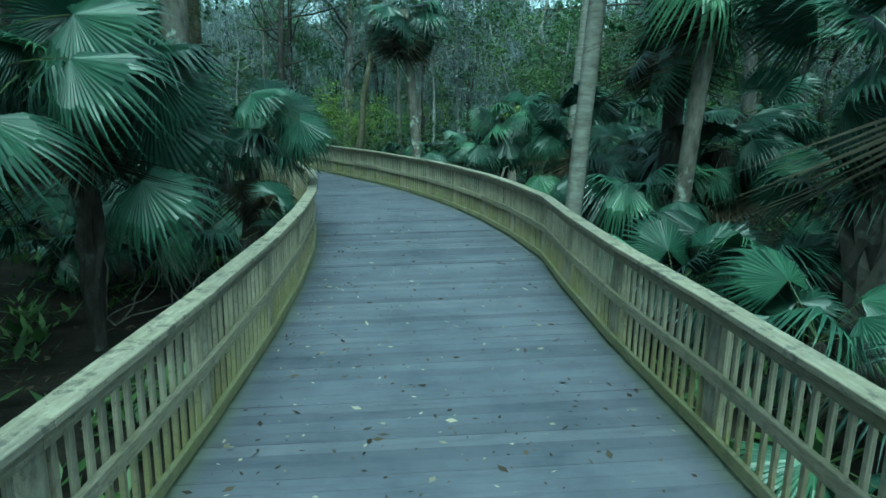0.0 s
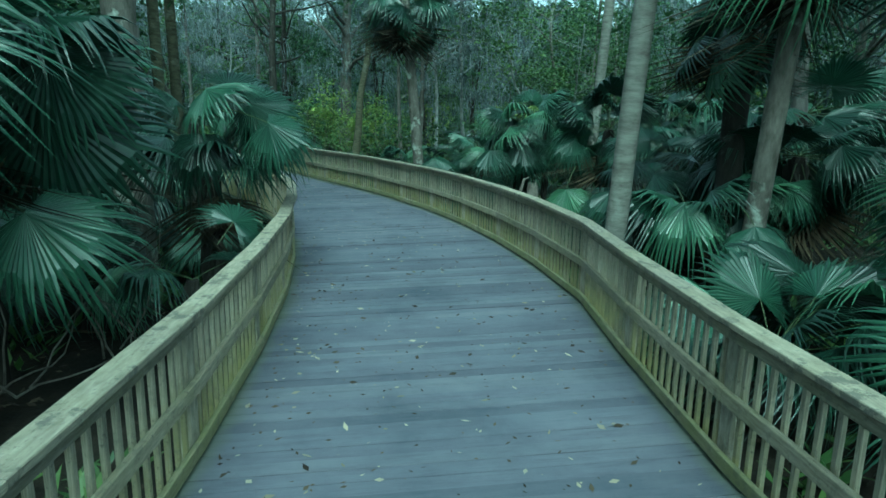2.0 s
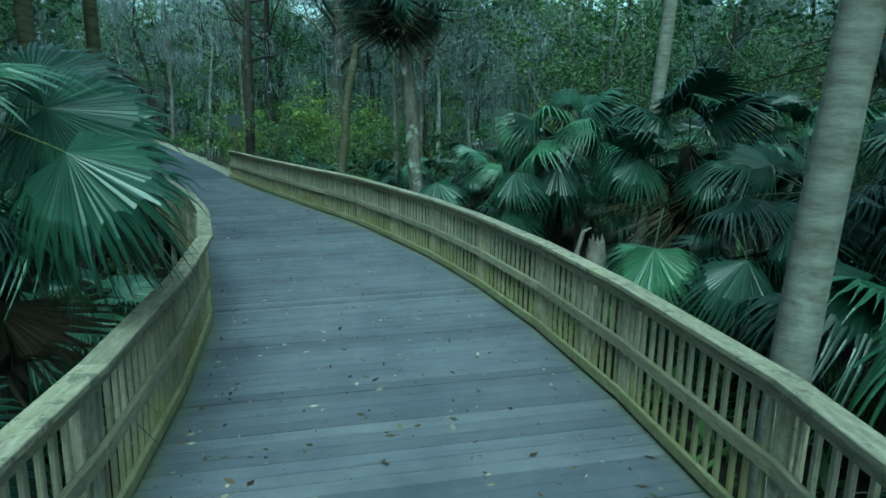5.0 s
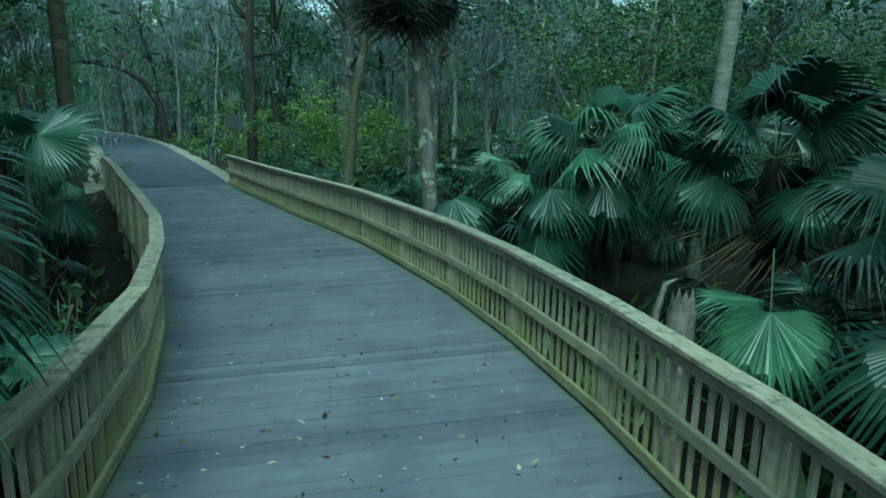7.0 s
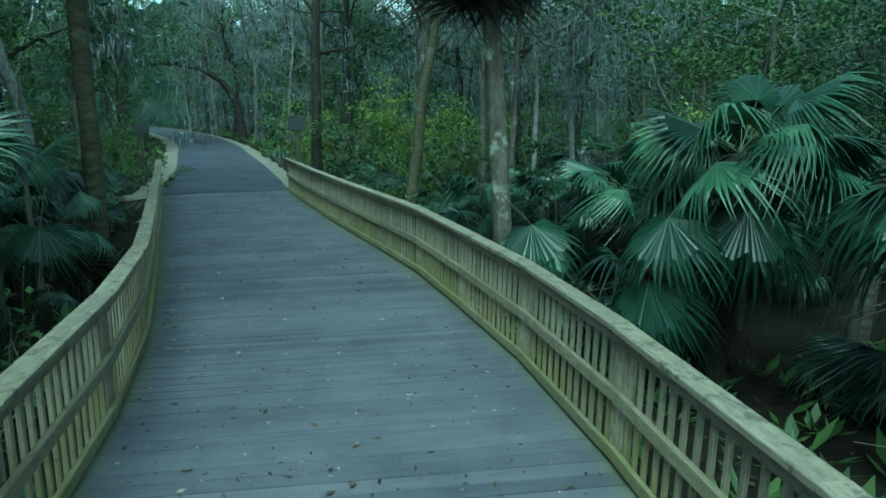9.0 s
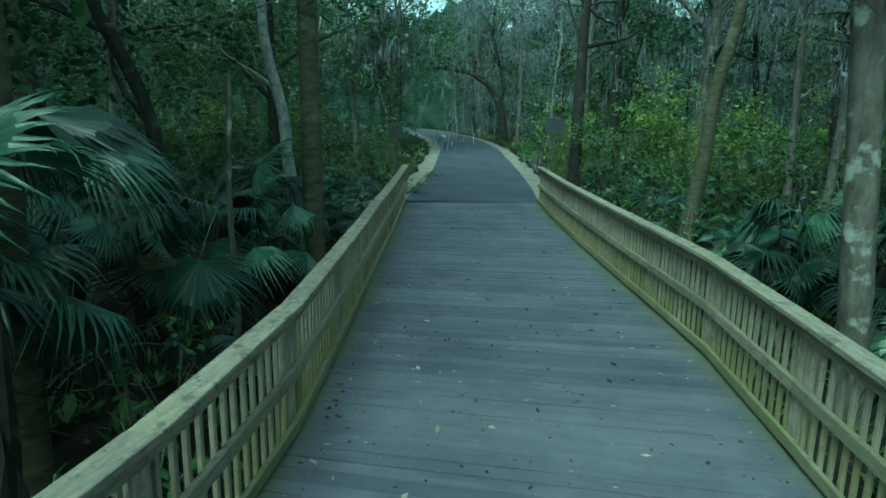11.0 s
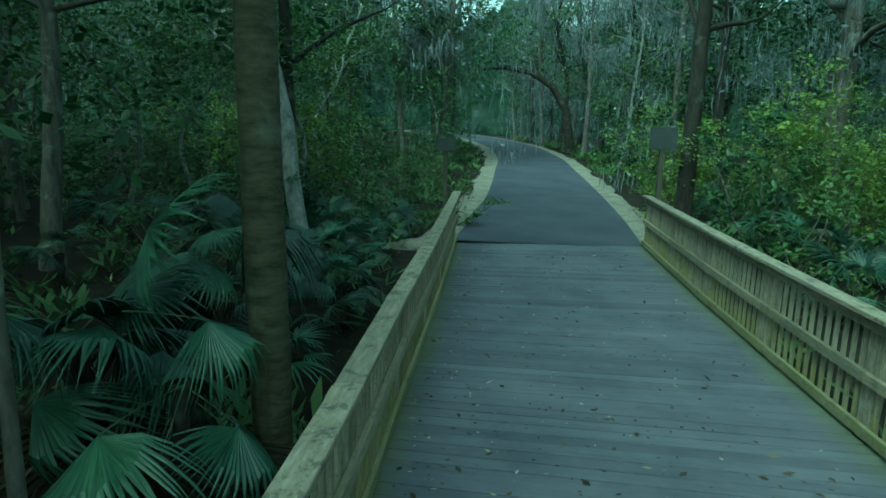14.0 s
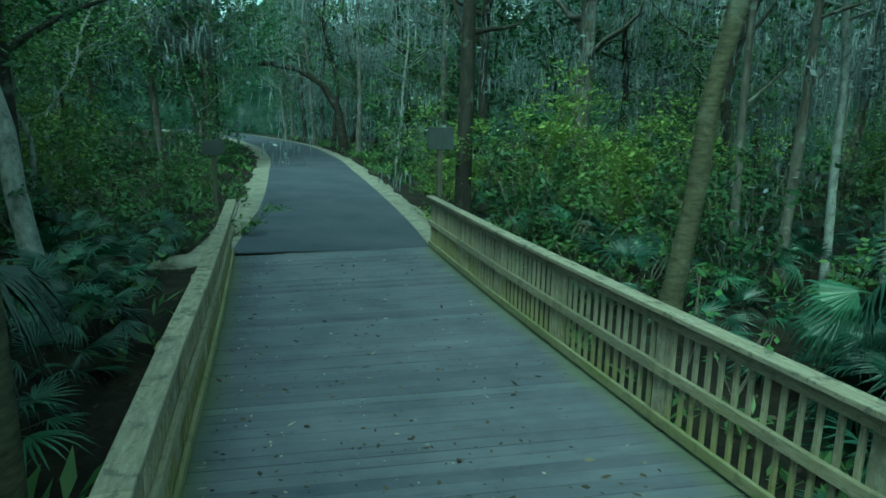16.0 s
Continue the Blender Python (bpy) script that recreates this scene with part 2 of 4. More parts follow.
LEAF_FALLEN = leaf_material("fallen_leaves", (0.018, 0.013, 0.010), (0.10, 0.08, 0.055), 0.8, 0.0, 0.2)
LEAF_BLEACHED = leaf_material("bleached_leaves", (0.16, 0.14, 0.10), (0.42, 0.38, 0.30), 0.8, 0.0, 0.2)
TWIG = bark_material("twig", (0.07, 0.06, 0.05), (0.24, 0.22, 0.19), (2, 2, 2), 5.0, 0.1)


def plain_material(name, colour, rough=0.6, metal=0.0):
    m, tr, b = material(name)
    n = noise_fac(tr, world_coords(tr), 9.0, 5.0, 0.6)
    col = ramp_node(tr, n, [(0.3, tuple(c * 0.75 for c in colour)), (0.7, tuple(c * 1.15 for c in colour))])
    tr.links.new(col, b.inputs["Base Color"])
    b.inputs["Roughness"].default_value = rough
    b.inputs["Metallic"].default_value = metal
    return m


SIGN_GREY = plain_material("sign_back", (0.042, 0.05, 0.052), 0.8)
SIGN_POST = plain_material("sign_post", (0.07, 0.066, 0.05), 0.8)

# ---- mesh helpers ----


class Geo:
    """Gathers vertices, faces, UVs and material slots for one mesh."""

    def __init__(self):
        self.v, self.f, self.mi, self.uv = [], [], [], []

    def add(self, verts, faces, slot=0, uvs=None):
        n = len(self.v)
        self.v.extend(verts)
        for k, face in enumerate(faces):
            self.f.append([n + i for i in face])
            self.mi.append(slot)
            self.uv.extend(uvs[k] if uvs else [(0.0, 0.0)] * len(face))

    def tube(self, pts, radii, seg=8, slot=0, wobble=0.0, rng=None):
        pts = [Vector(p) for p in pts]
        n, side = len(self.v), None
        for i, (p, r) in enumerate(zip(pts, radii)):
            d = (pts[min(i + 1, len(pts) - 1)] - pts[max(i - 1, 0)]).normalized()
            if side is None:
                side = d.orthogonal().normalized()
            side = (side - d * side.dot(d)).normalized()
            other = d.cross(side)
            for k in range(seg):
                a = 2 * math.pi * k / seg
                w = r * (1 + (rng.uniform(-wobble, wobble) if rng else 0))
                self.v.append(tuple(p + (side * math.cos(a) + other * math.sin(a)) * w))
        for i in range(len(pts) - 1):
            for k in range(seg):
                a, b2 = n + i * seg + k, n + i * seg + (k + 1) % seg
                self.f.append([a, b2, b2 + seg, a + seg])
                self.mi.append(slot)
                self.uv.extend([(k / seg, i), ((k + 1) / seg, i), ((k + 1) / seg, i + 1), (k / seg, i + 1)])
        top = n + (len(pts) - 1) * seg
        self.f.append([top + k for k in range(seg)])
        self.mi.append(slot)
        self.uv.extend([(0.0, 0.0)] * seg)

    def leaf(self, p, d, up, length, width, slot=0, fold=0.15):
        """A pointed leaf of two triangles from p along d."""
        side = d.cross(up)
        if side.length < 1e-4:
            side = d.orthogonal()
        side.normalize()
        nrm = side.cross(d).normalized()
        mid = p + d * (length * 0.45) - nrm * (fold * width)
        tip = p + d * length - nrm * (0.1 * length)
        self.add([tuple(p), tuple(mid + side * width * 0.5), tuple(tip), tuple(mid - side * width * 0.5)], [(0, 1, 2), (0, 2, 3)], slot)

    def mesh(self, name, *mats, smooth=False):
        me = bpy.data.meshes.new(name)
        me.from_pydata(self.v, [], self.f)
        for m in mats:
            me.materials.append(m)
        me.polygons.foreach_set("material_index", self.mi)
        layer = me.uv_layers.new(name="UVMap")
        layer.data.foreach_set("uv", np.array(self.uv, dtype=np.float32).ravel())
        if smooth:
            me.polygons.foreach_set("use_smooth", [True] * len(self.f))
        me.update()
        return me


def part(name, mesh, parent, label="", m=None):
    ob = new(name, mesh)
    ob.parent = parent
    if m is not None:
        ob.matrix_basis = m
    if label:
        ob["label"] = label
    return ob


def thing(name, x, y, z, label, category, group=""):
    ob = new(name)
    ob.empty_display_size = 0.1
    ob.location = (x, y, z)
    return tagged(ob, label, category, group)


def unit(rng):
    while True:
        v = Vector((rng.uniform(-1, 1), rng.uniform(-1, 1), rng.uniform(-1, 1)))
        if 0.05 < v.length < 1:
            return v.normalized()


# ---- plan: the two rail lines, the trail and the lie of the land ----


def spline(points, step=0.05):
    """Points every step metres along a smooth line through the given ones."""
    p = [Vector((*q, 0)) for q in points]
    p = [p[0] * 2 - p[1]] + p + [p[-1] * 2 - p[-2]]
    dense = []
    for i in range(1, len(p) - 2):
        for k in range(40):
            t = k / 40
            a, b2, c, d = p[i - 1], p[i], p[i + 1], p[i + 2]
            dense.append(0.5 * ((2 * b2) + (c - a) * t + (2 * a - 5 * b2 + 4 * c - d) * t * t + (3 * b2 - a - 3 * c + d) * t ** 3))
    dense.append(p[-2])
    out, run = [dense[0]], 0.0
    for a, b2 in zip(dense, dense[1:]):
        seg = (b2 - a).length
        while run + seg >= step:
            k = (step - run) / seg
            a = a.lerp(b2, k)
            out.append(a.copy())
            seg, run = (b2 - a).length, 0.0
        run += seg
    return out


RIGHT = spline([(2.05, -3.2), (1.93, 0.0), (1.79, 3.2), (1.60, 5.3), (1.49, 7.5), (1.42, 9.7), (0.87, 12.3), (0.37, 14.0), (-0.42, 16.05), (-1.18, 17.6), (-1.99, 19.2), (-4.06, 22.4), (-5.95, 25.4), (-7.83, 28.55)])
LEFT = spline([(-1.46, -3.2), (-1.47, 0.0), (-1.48, 3.1), (-1.55, 5.5), (-1.75, 8.0), (-2.06, 10.1), (-2.65, 12.7), (-3.75, 15.32), (-4.70, 16.95), (-5.48, 18.27), (-6.77, 20.32), (-8.41, 23.0), (-10.62, 26.5)])
TRAIL = spline([(-9.25, 27.5), (-11.0, 30.9), (-13.6, 35.6), (-17.2, 41.7), (-22.3, 50.0), (-30.0, 60.0), (-41.0, 70.0), (-56.0, 78.0)], 0.5)
MIDDLE = [a.lerp(b2, 0.5) for a, b2 in zip(LEFT[::10], [RIGHT[min(len(RIGHT) - 1, int(i * len(RIGHT) / len(LEFT)))] for i in range(0, len(LEFT), 10)])]
TRAIL_XY = np.array([(p.x, p.y) for p in TRAIL])
RISE = 0.018  # the trail climbs gently once it has left the deck
DECK_XY = np.array([(p.x, p.y) for p in MIDDLE])


def near(line, x, y):
    return float(np.sqrt(((line - (x, y)) ** 2).sum(1)).min())


def climb(i):
    return RISE * max(0.0, 0.5 * i - 7.0) ** 2 / (max(0.0, 0.5 * i - 7.0) + 5.0)


def land(x, y):
    """Height of the ground: a shallow swamp beside the deck, rising to the trail."""
    bumps = 0.10 * noise.noise((x * 0.35, y * 0.35, 0.0)) + 0.05 * noise.noise((x * 1.1, y * 1.1, 3.0))
    away = np.sqrt(((TRAIL_XY - (x, y)) ** 2).sum(1))
    i = int(away.argmin())
    d = float(away[i])
    up = climb(i)
    bank = min(1.0, max(0.0, (-8.2 - x) / 3.5)) * min(1.0, max(0.0, (y - 17.5) / 4.0))
    low = -0.75 + bumps + 0.8 * up + 0.55 * bank * bank * (3 - 2 * bank)
    k = min(1.0, max(0.0, (d - 2.2) / 7.0))
    k = k * k * (3 - 2 * k)
    return (-0.06 + 0.2 * bumps + up) * (1 - k) + low * k if d > 2.2 else -0.06 + up


def build_ground():
    g = Geo()
    xs = sorted(set([-400, -250, -160, -110, -80] + [-60 + i * 1.0 for i in range(91)] + [45, 70, 110, 180, 300, 400]))
    ys = sorted(set([-400, -250, -150, -90, -50, -30] + [-15 + i * 1.0 for i in range(106)] + [110, 150, 220, 320, 420]))
    verts = [(x, y, land(x, y)) for y in ys for x in xs]
    w = len(xs)
    faces = [(j * w + i, j * w + i + 1, j * w + w + i + 1, j * w + w + i) for j in range(len(ys) - 1) for i in range(w - 1)]
    g.add(verts, faces)
    return tagged(new("ground", g.mesh("ground", LITTER, smooth=True)), "forest floor of brown leaf litter, its colour darkened for shade", "ground", kind="structure")


build_ground()


def strip(name, line, offs, heights, mat, label, category, ragged=0.0):
    g, rng = Geo(), random.Random(4)
    for i, p in enumerate(line):
        d = (line[min(i + 1, len(line) - 1)] - line[max(i - 1, 0)]).normalized()
        n = Vector((d.y, -d.x, 0))
        for k, (o, h) in enumerate(zip(offs, heights)):
            edge = k in (0, len(offs) - 1)
            q = p + n * (o + (ragged * (noise.noise((p.x * 0.9, p.y * 0.9, o)) * 1.6 + rng.uniform(-0.25, 0.25)) if edge else 0))
            g.v.append((q.x, q.y, h + climb(i)))
    w = len(offs)
    for i in range(len(line) - 1):
        for k in range(w - 1):
            g.f.append([i * w + k, i * w + k + 1, i * w + w + k + 1, i * w + w + k])
            g.mi.append(0)
            g.uv.extend([(0.0, 0.0)] * 4)
    return tagged(new(name, g.mesh(name, mat)), label, category, kind="structure")


strip("road", TRAIL, (-1.82, -1.80, -0.8, 0.8, 1.80, 1.82), (-0.06, -0.012, 0.0, 0.0, -0.012, -0.06), ASPHALT, "grey-blue asphalt trail curving away into the woods", "trail", 0.03)
strip("verge", TRAIL, (-2.75, -2.25, 0.0, 2.25, 2.75), (-0.10, -0.028, -0.024, -0.028, -0.10), SAND, "pale sandy verge strewn with leaves along the trail", "verge", 0.22)



def sand_patch(x, y, rx, ry):
    """A trodden patch of bare sand where the deck meets the bank."""
    g, rng, n = Geo(), random.Random(15), 26
    g.v.append((x, y, land(x, y) + 0.07))
    for ring in (0.55, 1.0):
        for k in range(n):
            a = 2 * math.pi * k / n
            r = ring * rng.uniform(0.8, 1.15)
            px, py = x + rx * r * math.cos(a), y + ry * r * math.sin(a)
            g.v.append((px, py, land(px, py) + (0.05 if ring < 1 else -0.03)))
    for k in range(n):
        j = (k + 1) % n
        g.f.extend([[0, 1 + k, 1 + j], [1 + k, 1 + n + k, 1 + n + j, 1 + j]])
        g.mi.extend([0, 0])
        g.uv.extend([(0.0, 0.0)] * 7)
    tagged(new("sand", g.mesh("sand", SAND, smooth=True)), "pale bare sand beside the end of the boardwalk", "sand", kind="structure")


sand_patch(-11.3, 26.1, 0.55, 0.9)

# ---- railings ----


def nodes_along(line, spacing):
    idx = [round(i * spacing / 0.05) for i in range(int(len(line) * 0.05 / spacing) + 1)]
    if (len(line) - 1 - idx[-1]) * 0.05 < spacing * 0.5:
        idx[-1] = len(line) - 1
    else:
        idx.append(len(line) - 1)
    return [line[i] for i in idx]


def bar(a0, a1, b0, b1, z0, z1, c=0.005):
    """A chamfered board between two ends; a0, a1 (and b0, b1) are its inner and outer edge in plan."""
    g = Geo()

    def ring(p, q):
        d = (q - p).normalized() * c
        pts = [(p, d, z0, 0), (q, -d, z0, 0), (q, None, z0 + c, 0), (q, None, z1 - c, 0), (q, -d, z1, 0), (p, d, z1, 0), (p, None, z1 - c, 0), (p, None, z0 + c, 0)]
        return [((r + s).x if s else r.x, (r + s).y if s else r.y, z) for r, s, z, _ in pts]

    length = (b0 - a0).length
    g.v = ring(a0, a1) + ring(b0, b1)
    u0 = random.uniform(0, 20)
    for k in range(8):
        j = (k + 1) % 8
        g.f.append([k, j, j + 8, k + 8])
        v = k * 0.03
        g.uv.extend([(u0, v), (u0, v + 0.03), (u0 + length, v + 0.03), (u0 + length, v)])
    for face in (list(range(7, -1, -1)), list(range(8, 16))):
        g.f.append(face)
        g.uv.extend([(u0, 0.1)] * 8)
    g.mi = [0] * 10
    return g


def upright(width, depth, z0, z1, name, mat):
    """A square timber; the grain runs up it."""
    g = Geo()
    w, c = width / 2, 0.003
    ring = [(-w + c, 0), (w - c, 0), (w, c), (w, depth - c), (w - c, depth), (-w + c, depth), (-w, depth - c), (-w, c)]
    for z in (z0, z1):
        g.v.extend([(x, y, z) for x, y in ring])
    for k in range(8):
        j = (k + 1) % 8
        g.f.append([k, j, j + 8, k + 8])
        g.uv.extend([(0, k * 0.02), (0, k * 0.02 + 0.02), (z1 - z0, k * 0.02 + 0.02), (z1 - z0, k * 0.02)])
    g.f.append(list(range(8, 16)))
    g.uv.extend([(0, 0)] * 8)
    g.mi = [0] * 9
    return g.mesh(name, mat)


BALUSTER = upright(0.033, 0.029, 0.03, 0.925, "baluster", WOOD_BALUSTER)
POST = upright(0.14, 0.088, -1.0, 0.925, "post", WOOD_BALUSTER)


def railing(line, side, label):
    """side: +1 where the outside lies to the right of the line's direction."""
    rng = random.Random(11 + side)
    rail = tagged(thing("railing", line[0].x, line[0].y, 0, label, "railing", "railings of the boardwalk"))
    inv = Matrix.Translation((-line[0].x, -line[0].y, 0))
    pts = nodes_along(line, 1.78)
    dirs = [(b2 - a).normalized() for a, b2 in zip(pts, pts[1:])]
    outs = [Vector((d.y, -d.x, 0)) * side for d in dirs]
    mitre = []
    for i in range(len(pts)):
        a, b2 = outs[max(i - 1, 0)], outs[min(i, len(outs) - 1)]
        m = (a + b2).normalized()
        mitre.append(m / max(0.5, m.dot(b2)))

    def board(name, i, n0, n1, z0, z1, mat, gap=0.0015):
        a, b2, d = pts[i], pts[i + 1], dirs[i]
        j0, j1 = rng.uniform(-0.003, 0.003), rng.uniform(-0.003, 0.003)
        ends = [a + mitre[i] * n0 + d * gap, a + mitre[i] * n1 + d * gap, b2 + mitre[i + 1] * n0 - d * gap, b2 + mitre[i + 1] * n1 - d * gap]
        g = bar(*ends, z0 + j0, z1 + j1)
        g.v = [(x - line[0].x, y - line[0].y, z) for x, y, z in g.v]
        return part(name, g.mesh(name, mat), rail)

    for i in range(len(pts) - 1):
        board("cap_board", i, -0.052, 0.096, 0.932, 0.972, WOOD_CAP)
        board("top_rail", i, 0.0, 0.038, 0.838, 0.928, WOOD)
        board("mid_rail", i, -0.004, 0.038, 0.435, 0.525, WOOD)
        board("bottom_rail", i, 0.0, 0.038, 0.035, 0.125, WOOD_GREEN)
        a, b2, d, o = pts[i], pts[i + 1], dirs[i], outs[i]
        turn = math.atan2(d.y, d.x)
        flip = 0 if side < 0 else math.pi
        length = (b2 - a).length
        count = max(1, round(length / 0.126))
        for k in range(1, count):
            p = a + d * (length * k / count + rng.uniform(-0.006, 0.006)) + o * 0.041
            m = inv @ Matrix.Translation((p.x, p.y, 0)) @ Matrix.Rotation(turn + flip, 4, "Z") @ Matrix.Rotation(rng.uniform(-0.006, 0.006), 4, "Y")
            part("baluster", BALUSTER, rail, m=m)
    for i, p in enumerate(pts):
        d = dirs[min(i, len(dirs) - 1)]
        back = 0.07 if i == len(pts) - 1 else -0.07 if i == 0 else 0.0
        q = p - d * back + outs[min(i, len(outs) - 1)] * 0.041
        m = inv @ Matrix.Translation((q.x, q.y, 0)) @ Matrix.Rotation(math.atan2(d.y, d.x) + (0 if side < 0 else math.pi), 4, "Z")
        part("post", POST, rail, m=m)
    return rail


railing(RIGHT, 1, "weathered timber railing with square balusters and algae, along the boardwalk")
railing(LEFT, -1, "weathered timber railing with worn cap and green algae")

# ---- palms ----


def fan_mesh(name, seed, size, petiole, droop, mats, blades=34, spread=2.55, ragged=0.06, fold=0.35, joined=0.52):
    """A costapalmate leaf: a stalk along +x, then pleated blades that part towards drooping tips."""
    rng = random.Random(seed)
    g = Geo()
    n = 7
    stalk = [(petiole * k / n, 0, -0.12 * petiole * (k / n) ** 2) for k in range(n + 1)]
    g.tube(stalk, [0.014 - 0.007 * k / n for k in range(n + 1)], 5, 1)
    hub = Vector(stalk[-1])
    slope = Vector((1, 0, -0.25)).normalized()
    upv = Vector((0.25, 0, 1)).normalized()

    def place(ang, r, drop):
        # the midrib curls down, the sides fold about it
        x, y = math.cos(ang) * r, math.sin(ang) * r
        z = -fold * abs(y) * 0.9 - drop
        return tuple(hub + slope * x + Vector((0, 1, 0)) * y + upv * z)

    angs = [-spread + 2 * spread * i / blades for i in range(blades + 1)]
    edge_r = [size * (0.72 + 0.28 * math.cos(a * 0.6)) * (joined + 0.14 * math.cos(a) + rng.uniform(-0.05, 0.05)) for a in angs]
    base = len(g.v)
    g.v.append(tuple(hub))
    for a, r in zip(angs, edge_r):
        g.v.append(place(a, r, droop * size * (r / size) ** 2.6))

    def face(ids, uvs):
        g.f.append(ids)
        g.mi.append(0)
        g.uv.extend(uvs)

    for i in range(blades):
        a0, a1 = angs[i], angs[i + 1]
        ac = (a0 + a1) / 2 + rng.uniform(-0.012, 0.012)
        length = size * (0.72 + 0.28 * math.cos(ac * 0.6)) * (1 + rng.uniform(-ragged, ragged))
        dr = droop * (1 + rng.uniform(-0.35, 0.45))
        r1 = (edge_r[i] + edge_r[i + 1]) / 2
        r2, r3 = r1 + (length - r1) * 0.4, r1 + (length - r1) * 0.72

        def low(r):
            over = max(0.0, r - r1) / length
            return dr * length * (r / length) ** 2.6 + limp * length * over * over

        half = (a1 - a0) / 2
        bend = rng.uniform(-0.035, 0.035)
        limp = droop * rng.uniform(0.6, 2.6)
        n0 = len(g.v)
        g.v.extend([place(ac, r1, droop * size * (r1 / size) ** 2.6 - 0.02 * size),
                    place(ac - half * 0.52 + bend, r2, low(r2)), place(ac + bend, r2, low(r2) - 0.014 * size), place(ac + half * 0.52 + bend, r2, low(r2)),
                    place(ac - half * 0.22 + 2 * bend, r3, low(r3)), place(ac + half * 0.22 + 2 * bend, r3, low(r3)),
                    place(ac + 3 * bend, length, low(length) * 1.25)])
        h0, e0, e1, c1, l2, c2, q2, l3, q3, tip = base, base + 1 + i, base + 2 + i, n0, n0 + 1, n0 + 2, n0 + 3, n0 + 4, n0 + 5, n0 + 6
        u0, u1 = i / blades, (i + 1) / blades
        um = (u0 + u1) / 2
        face([h0, e0, c1], [(um, 0), (u0, .4), (um, .4)])
        face([h0, c1, e1], [(um, 0), (um, .4), (u1, .4)])
        face([e0, l2, c2, c1], [(u0, .4), (u0, .7), (um, .7), (um, .4)])
        face([c1, c2, q2, e1], [(um, .4), (um, .7), (u1, .7), (u1, .4)])
        face([l2, l3, c2], [(u0, .7), (u0, .85), (um, .7)])
        face([c2, l3, q3], [(um, .7), (u0, .85), (u1, .85)])
        face([c2, q3, q2], [(um, .7), (u1, .85), (u1, .7)])
        face([l3, tip, q3], [(u0, .85), (um, 1), (u1, .85)])
    return g.mesh(name, *mats)


FANS = [fan_mesh("frond", 20 + i, 1.0, p, d, (FROND, PETIOLE), b2, s, 0.07, fo)
        for i, (p, d, b2, s, fo) in enumerate([(0.9, 0.30, 42, 2.3, 0.34), (1.1, 0.45, 40, 2.15, 0.46), (0.8, 0.18, 44, 2.4, 0.26), (1.0, 0.70, 38, 2.1, 0.58), (1.2, 0.38, 36, 1.9, 0.4)])]
FANS_STIFF = [fan_mesh("frond", 60 + i, 1.0, p, d, (FROND, PETIOLE), b2, s, 0.12, fo, 0.22)
              for i, (p, d, b2, s, fo) in enumerate([(0.9, 0.12, 17, 1.7, 0.2), (1.1, 0.22, 15, 1.5, 0.3), (1.0, 0.08, 19, 1.9, 0.15)])]
FANS_DEAD = [fan_mesh("dead_frond", 40 + i, 0.9, 0.9, 1.0 + 0.4 * i, (FROND_DEAD, TWIG), 22, 1.6, 0.2, 0.9) for i in range(2)]


def frond_at(parent, mesh, yaw, rise, scale, roll=0.0, at=(0, 0, 0), name="frond", label=""):
    m = Matrix.Translation(at) @ Euler((radians(roll), radians(-rise), radians(yaw)), "XYZ").to_matrix().to_4x4() @ Matrix.Scale(scale, 4)
    return part(name, mesh, parent, label, m)


def stem_mesh(height, radius, lean, mat, seed, boots=False, flare=1.15, name="trunk"):
    rng = random.Random(seed)
    g = Geo()
    n = max(5, int(height / 0.25))
    pts, rad = [], []
    for k in range(n + 1):
        t = k / n
        z = -0.15 + t * (height + 0.15)
        pts.append((lean[0] * t ** 1.25 * height, lean[1] * t ** 1.25 * height, z))
        rad.append(radius * ((flare if t < 0.05 else 1.0) - 0.12 * t + rng.uniform(-0.025, 0.025)))
    g.tube(pts, rad, 12, 0, 0.02, rng)
    if boots:
        # old leaf bases stand out of the stem in a spiral
        seg = 12
        for i in range(int(n * 0.3), n):
            for k in range(seg):
                if (i * 5 + k * 3) % 7 < 3:
                    j = i * seg + k
                    c = Vector(pts[i])
                    v = Vector(g.v[j])
                    g.v[j] = tuple(c + (v - c) * rng.uniform(1.3, 2.0) + Vector((0, 0, 0.1)))
    return g.mesh(name, mat, smooth=not boots)


def palm(x, y, height, count, size, seed, label, name="saw_palmetto", radius=0.07, dead=2, rise=(-25, 62), trunk_mat=None, lean=(0, 0), boots=True, yaws=(0, 360), base=None, group="palmettos in the undergrowth", fans=None):
    rng = random.Random(seed)
    z = land(x, y) if base is None else base
    p = thing(name, x, y, z, label, "palm", group)
    part("trunk", stem_mesh(height, radius, lean, trunk_mat or BARK_DARK, seed, boots), p)
    top = (lean[0] * height, lean[1] * height, height)
    size, count = size * 0.72, int(count * 1.35)
    for k in range(count):
        yaw = yaws[0] + (yaws[1] - yaws[0]) * (k + rng.uniform(-0.3, 0.3)) / count + (k % 2) * 24
        t = rng.random()
        frond_at(p, rng.choice(fans or FANS), yaw, rise[0] + (rise[1] - rise[0]) * t, size * rng.uniform(0.8, 1.15), rng.uniform(-45, 45), top)
    for k in range(dead):
        frond_at(p, rng.choice(FANS_DEAD), rng.uniform(*yaws), rng.uniform(-72, -40), size * rng.uniform(0.8, 1.0), rng.uniform(-30, 30), (top[0], top[1], top[2] - 0.05), "dead_frond", "dry brown hanging frond")
    return p


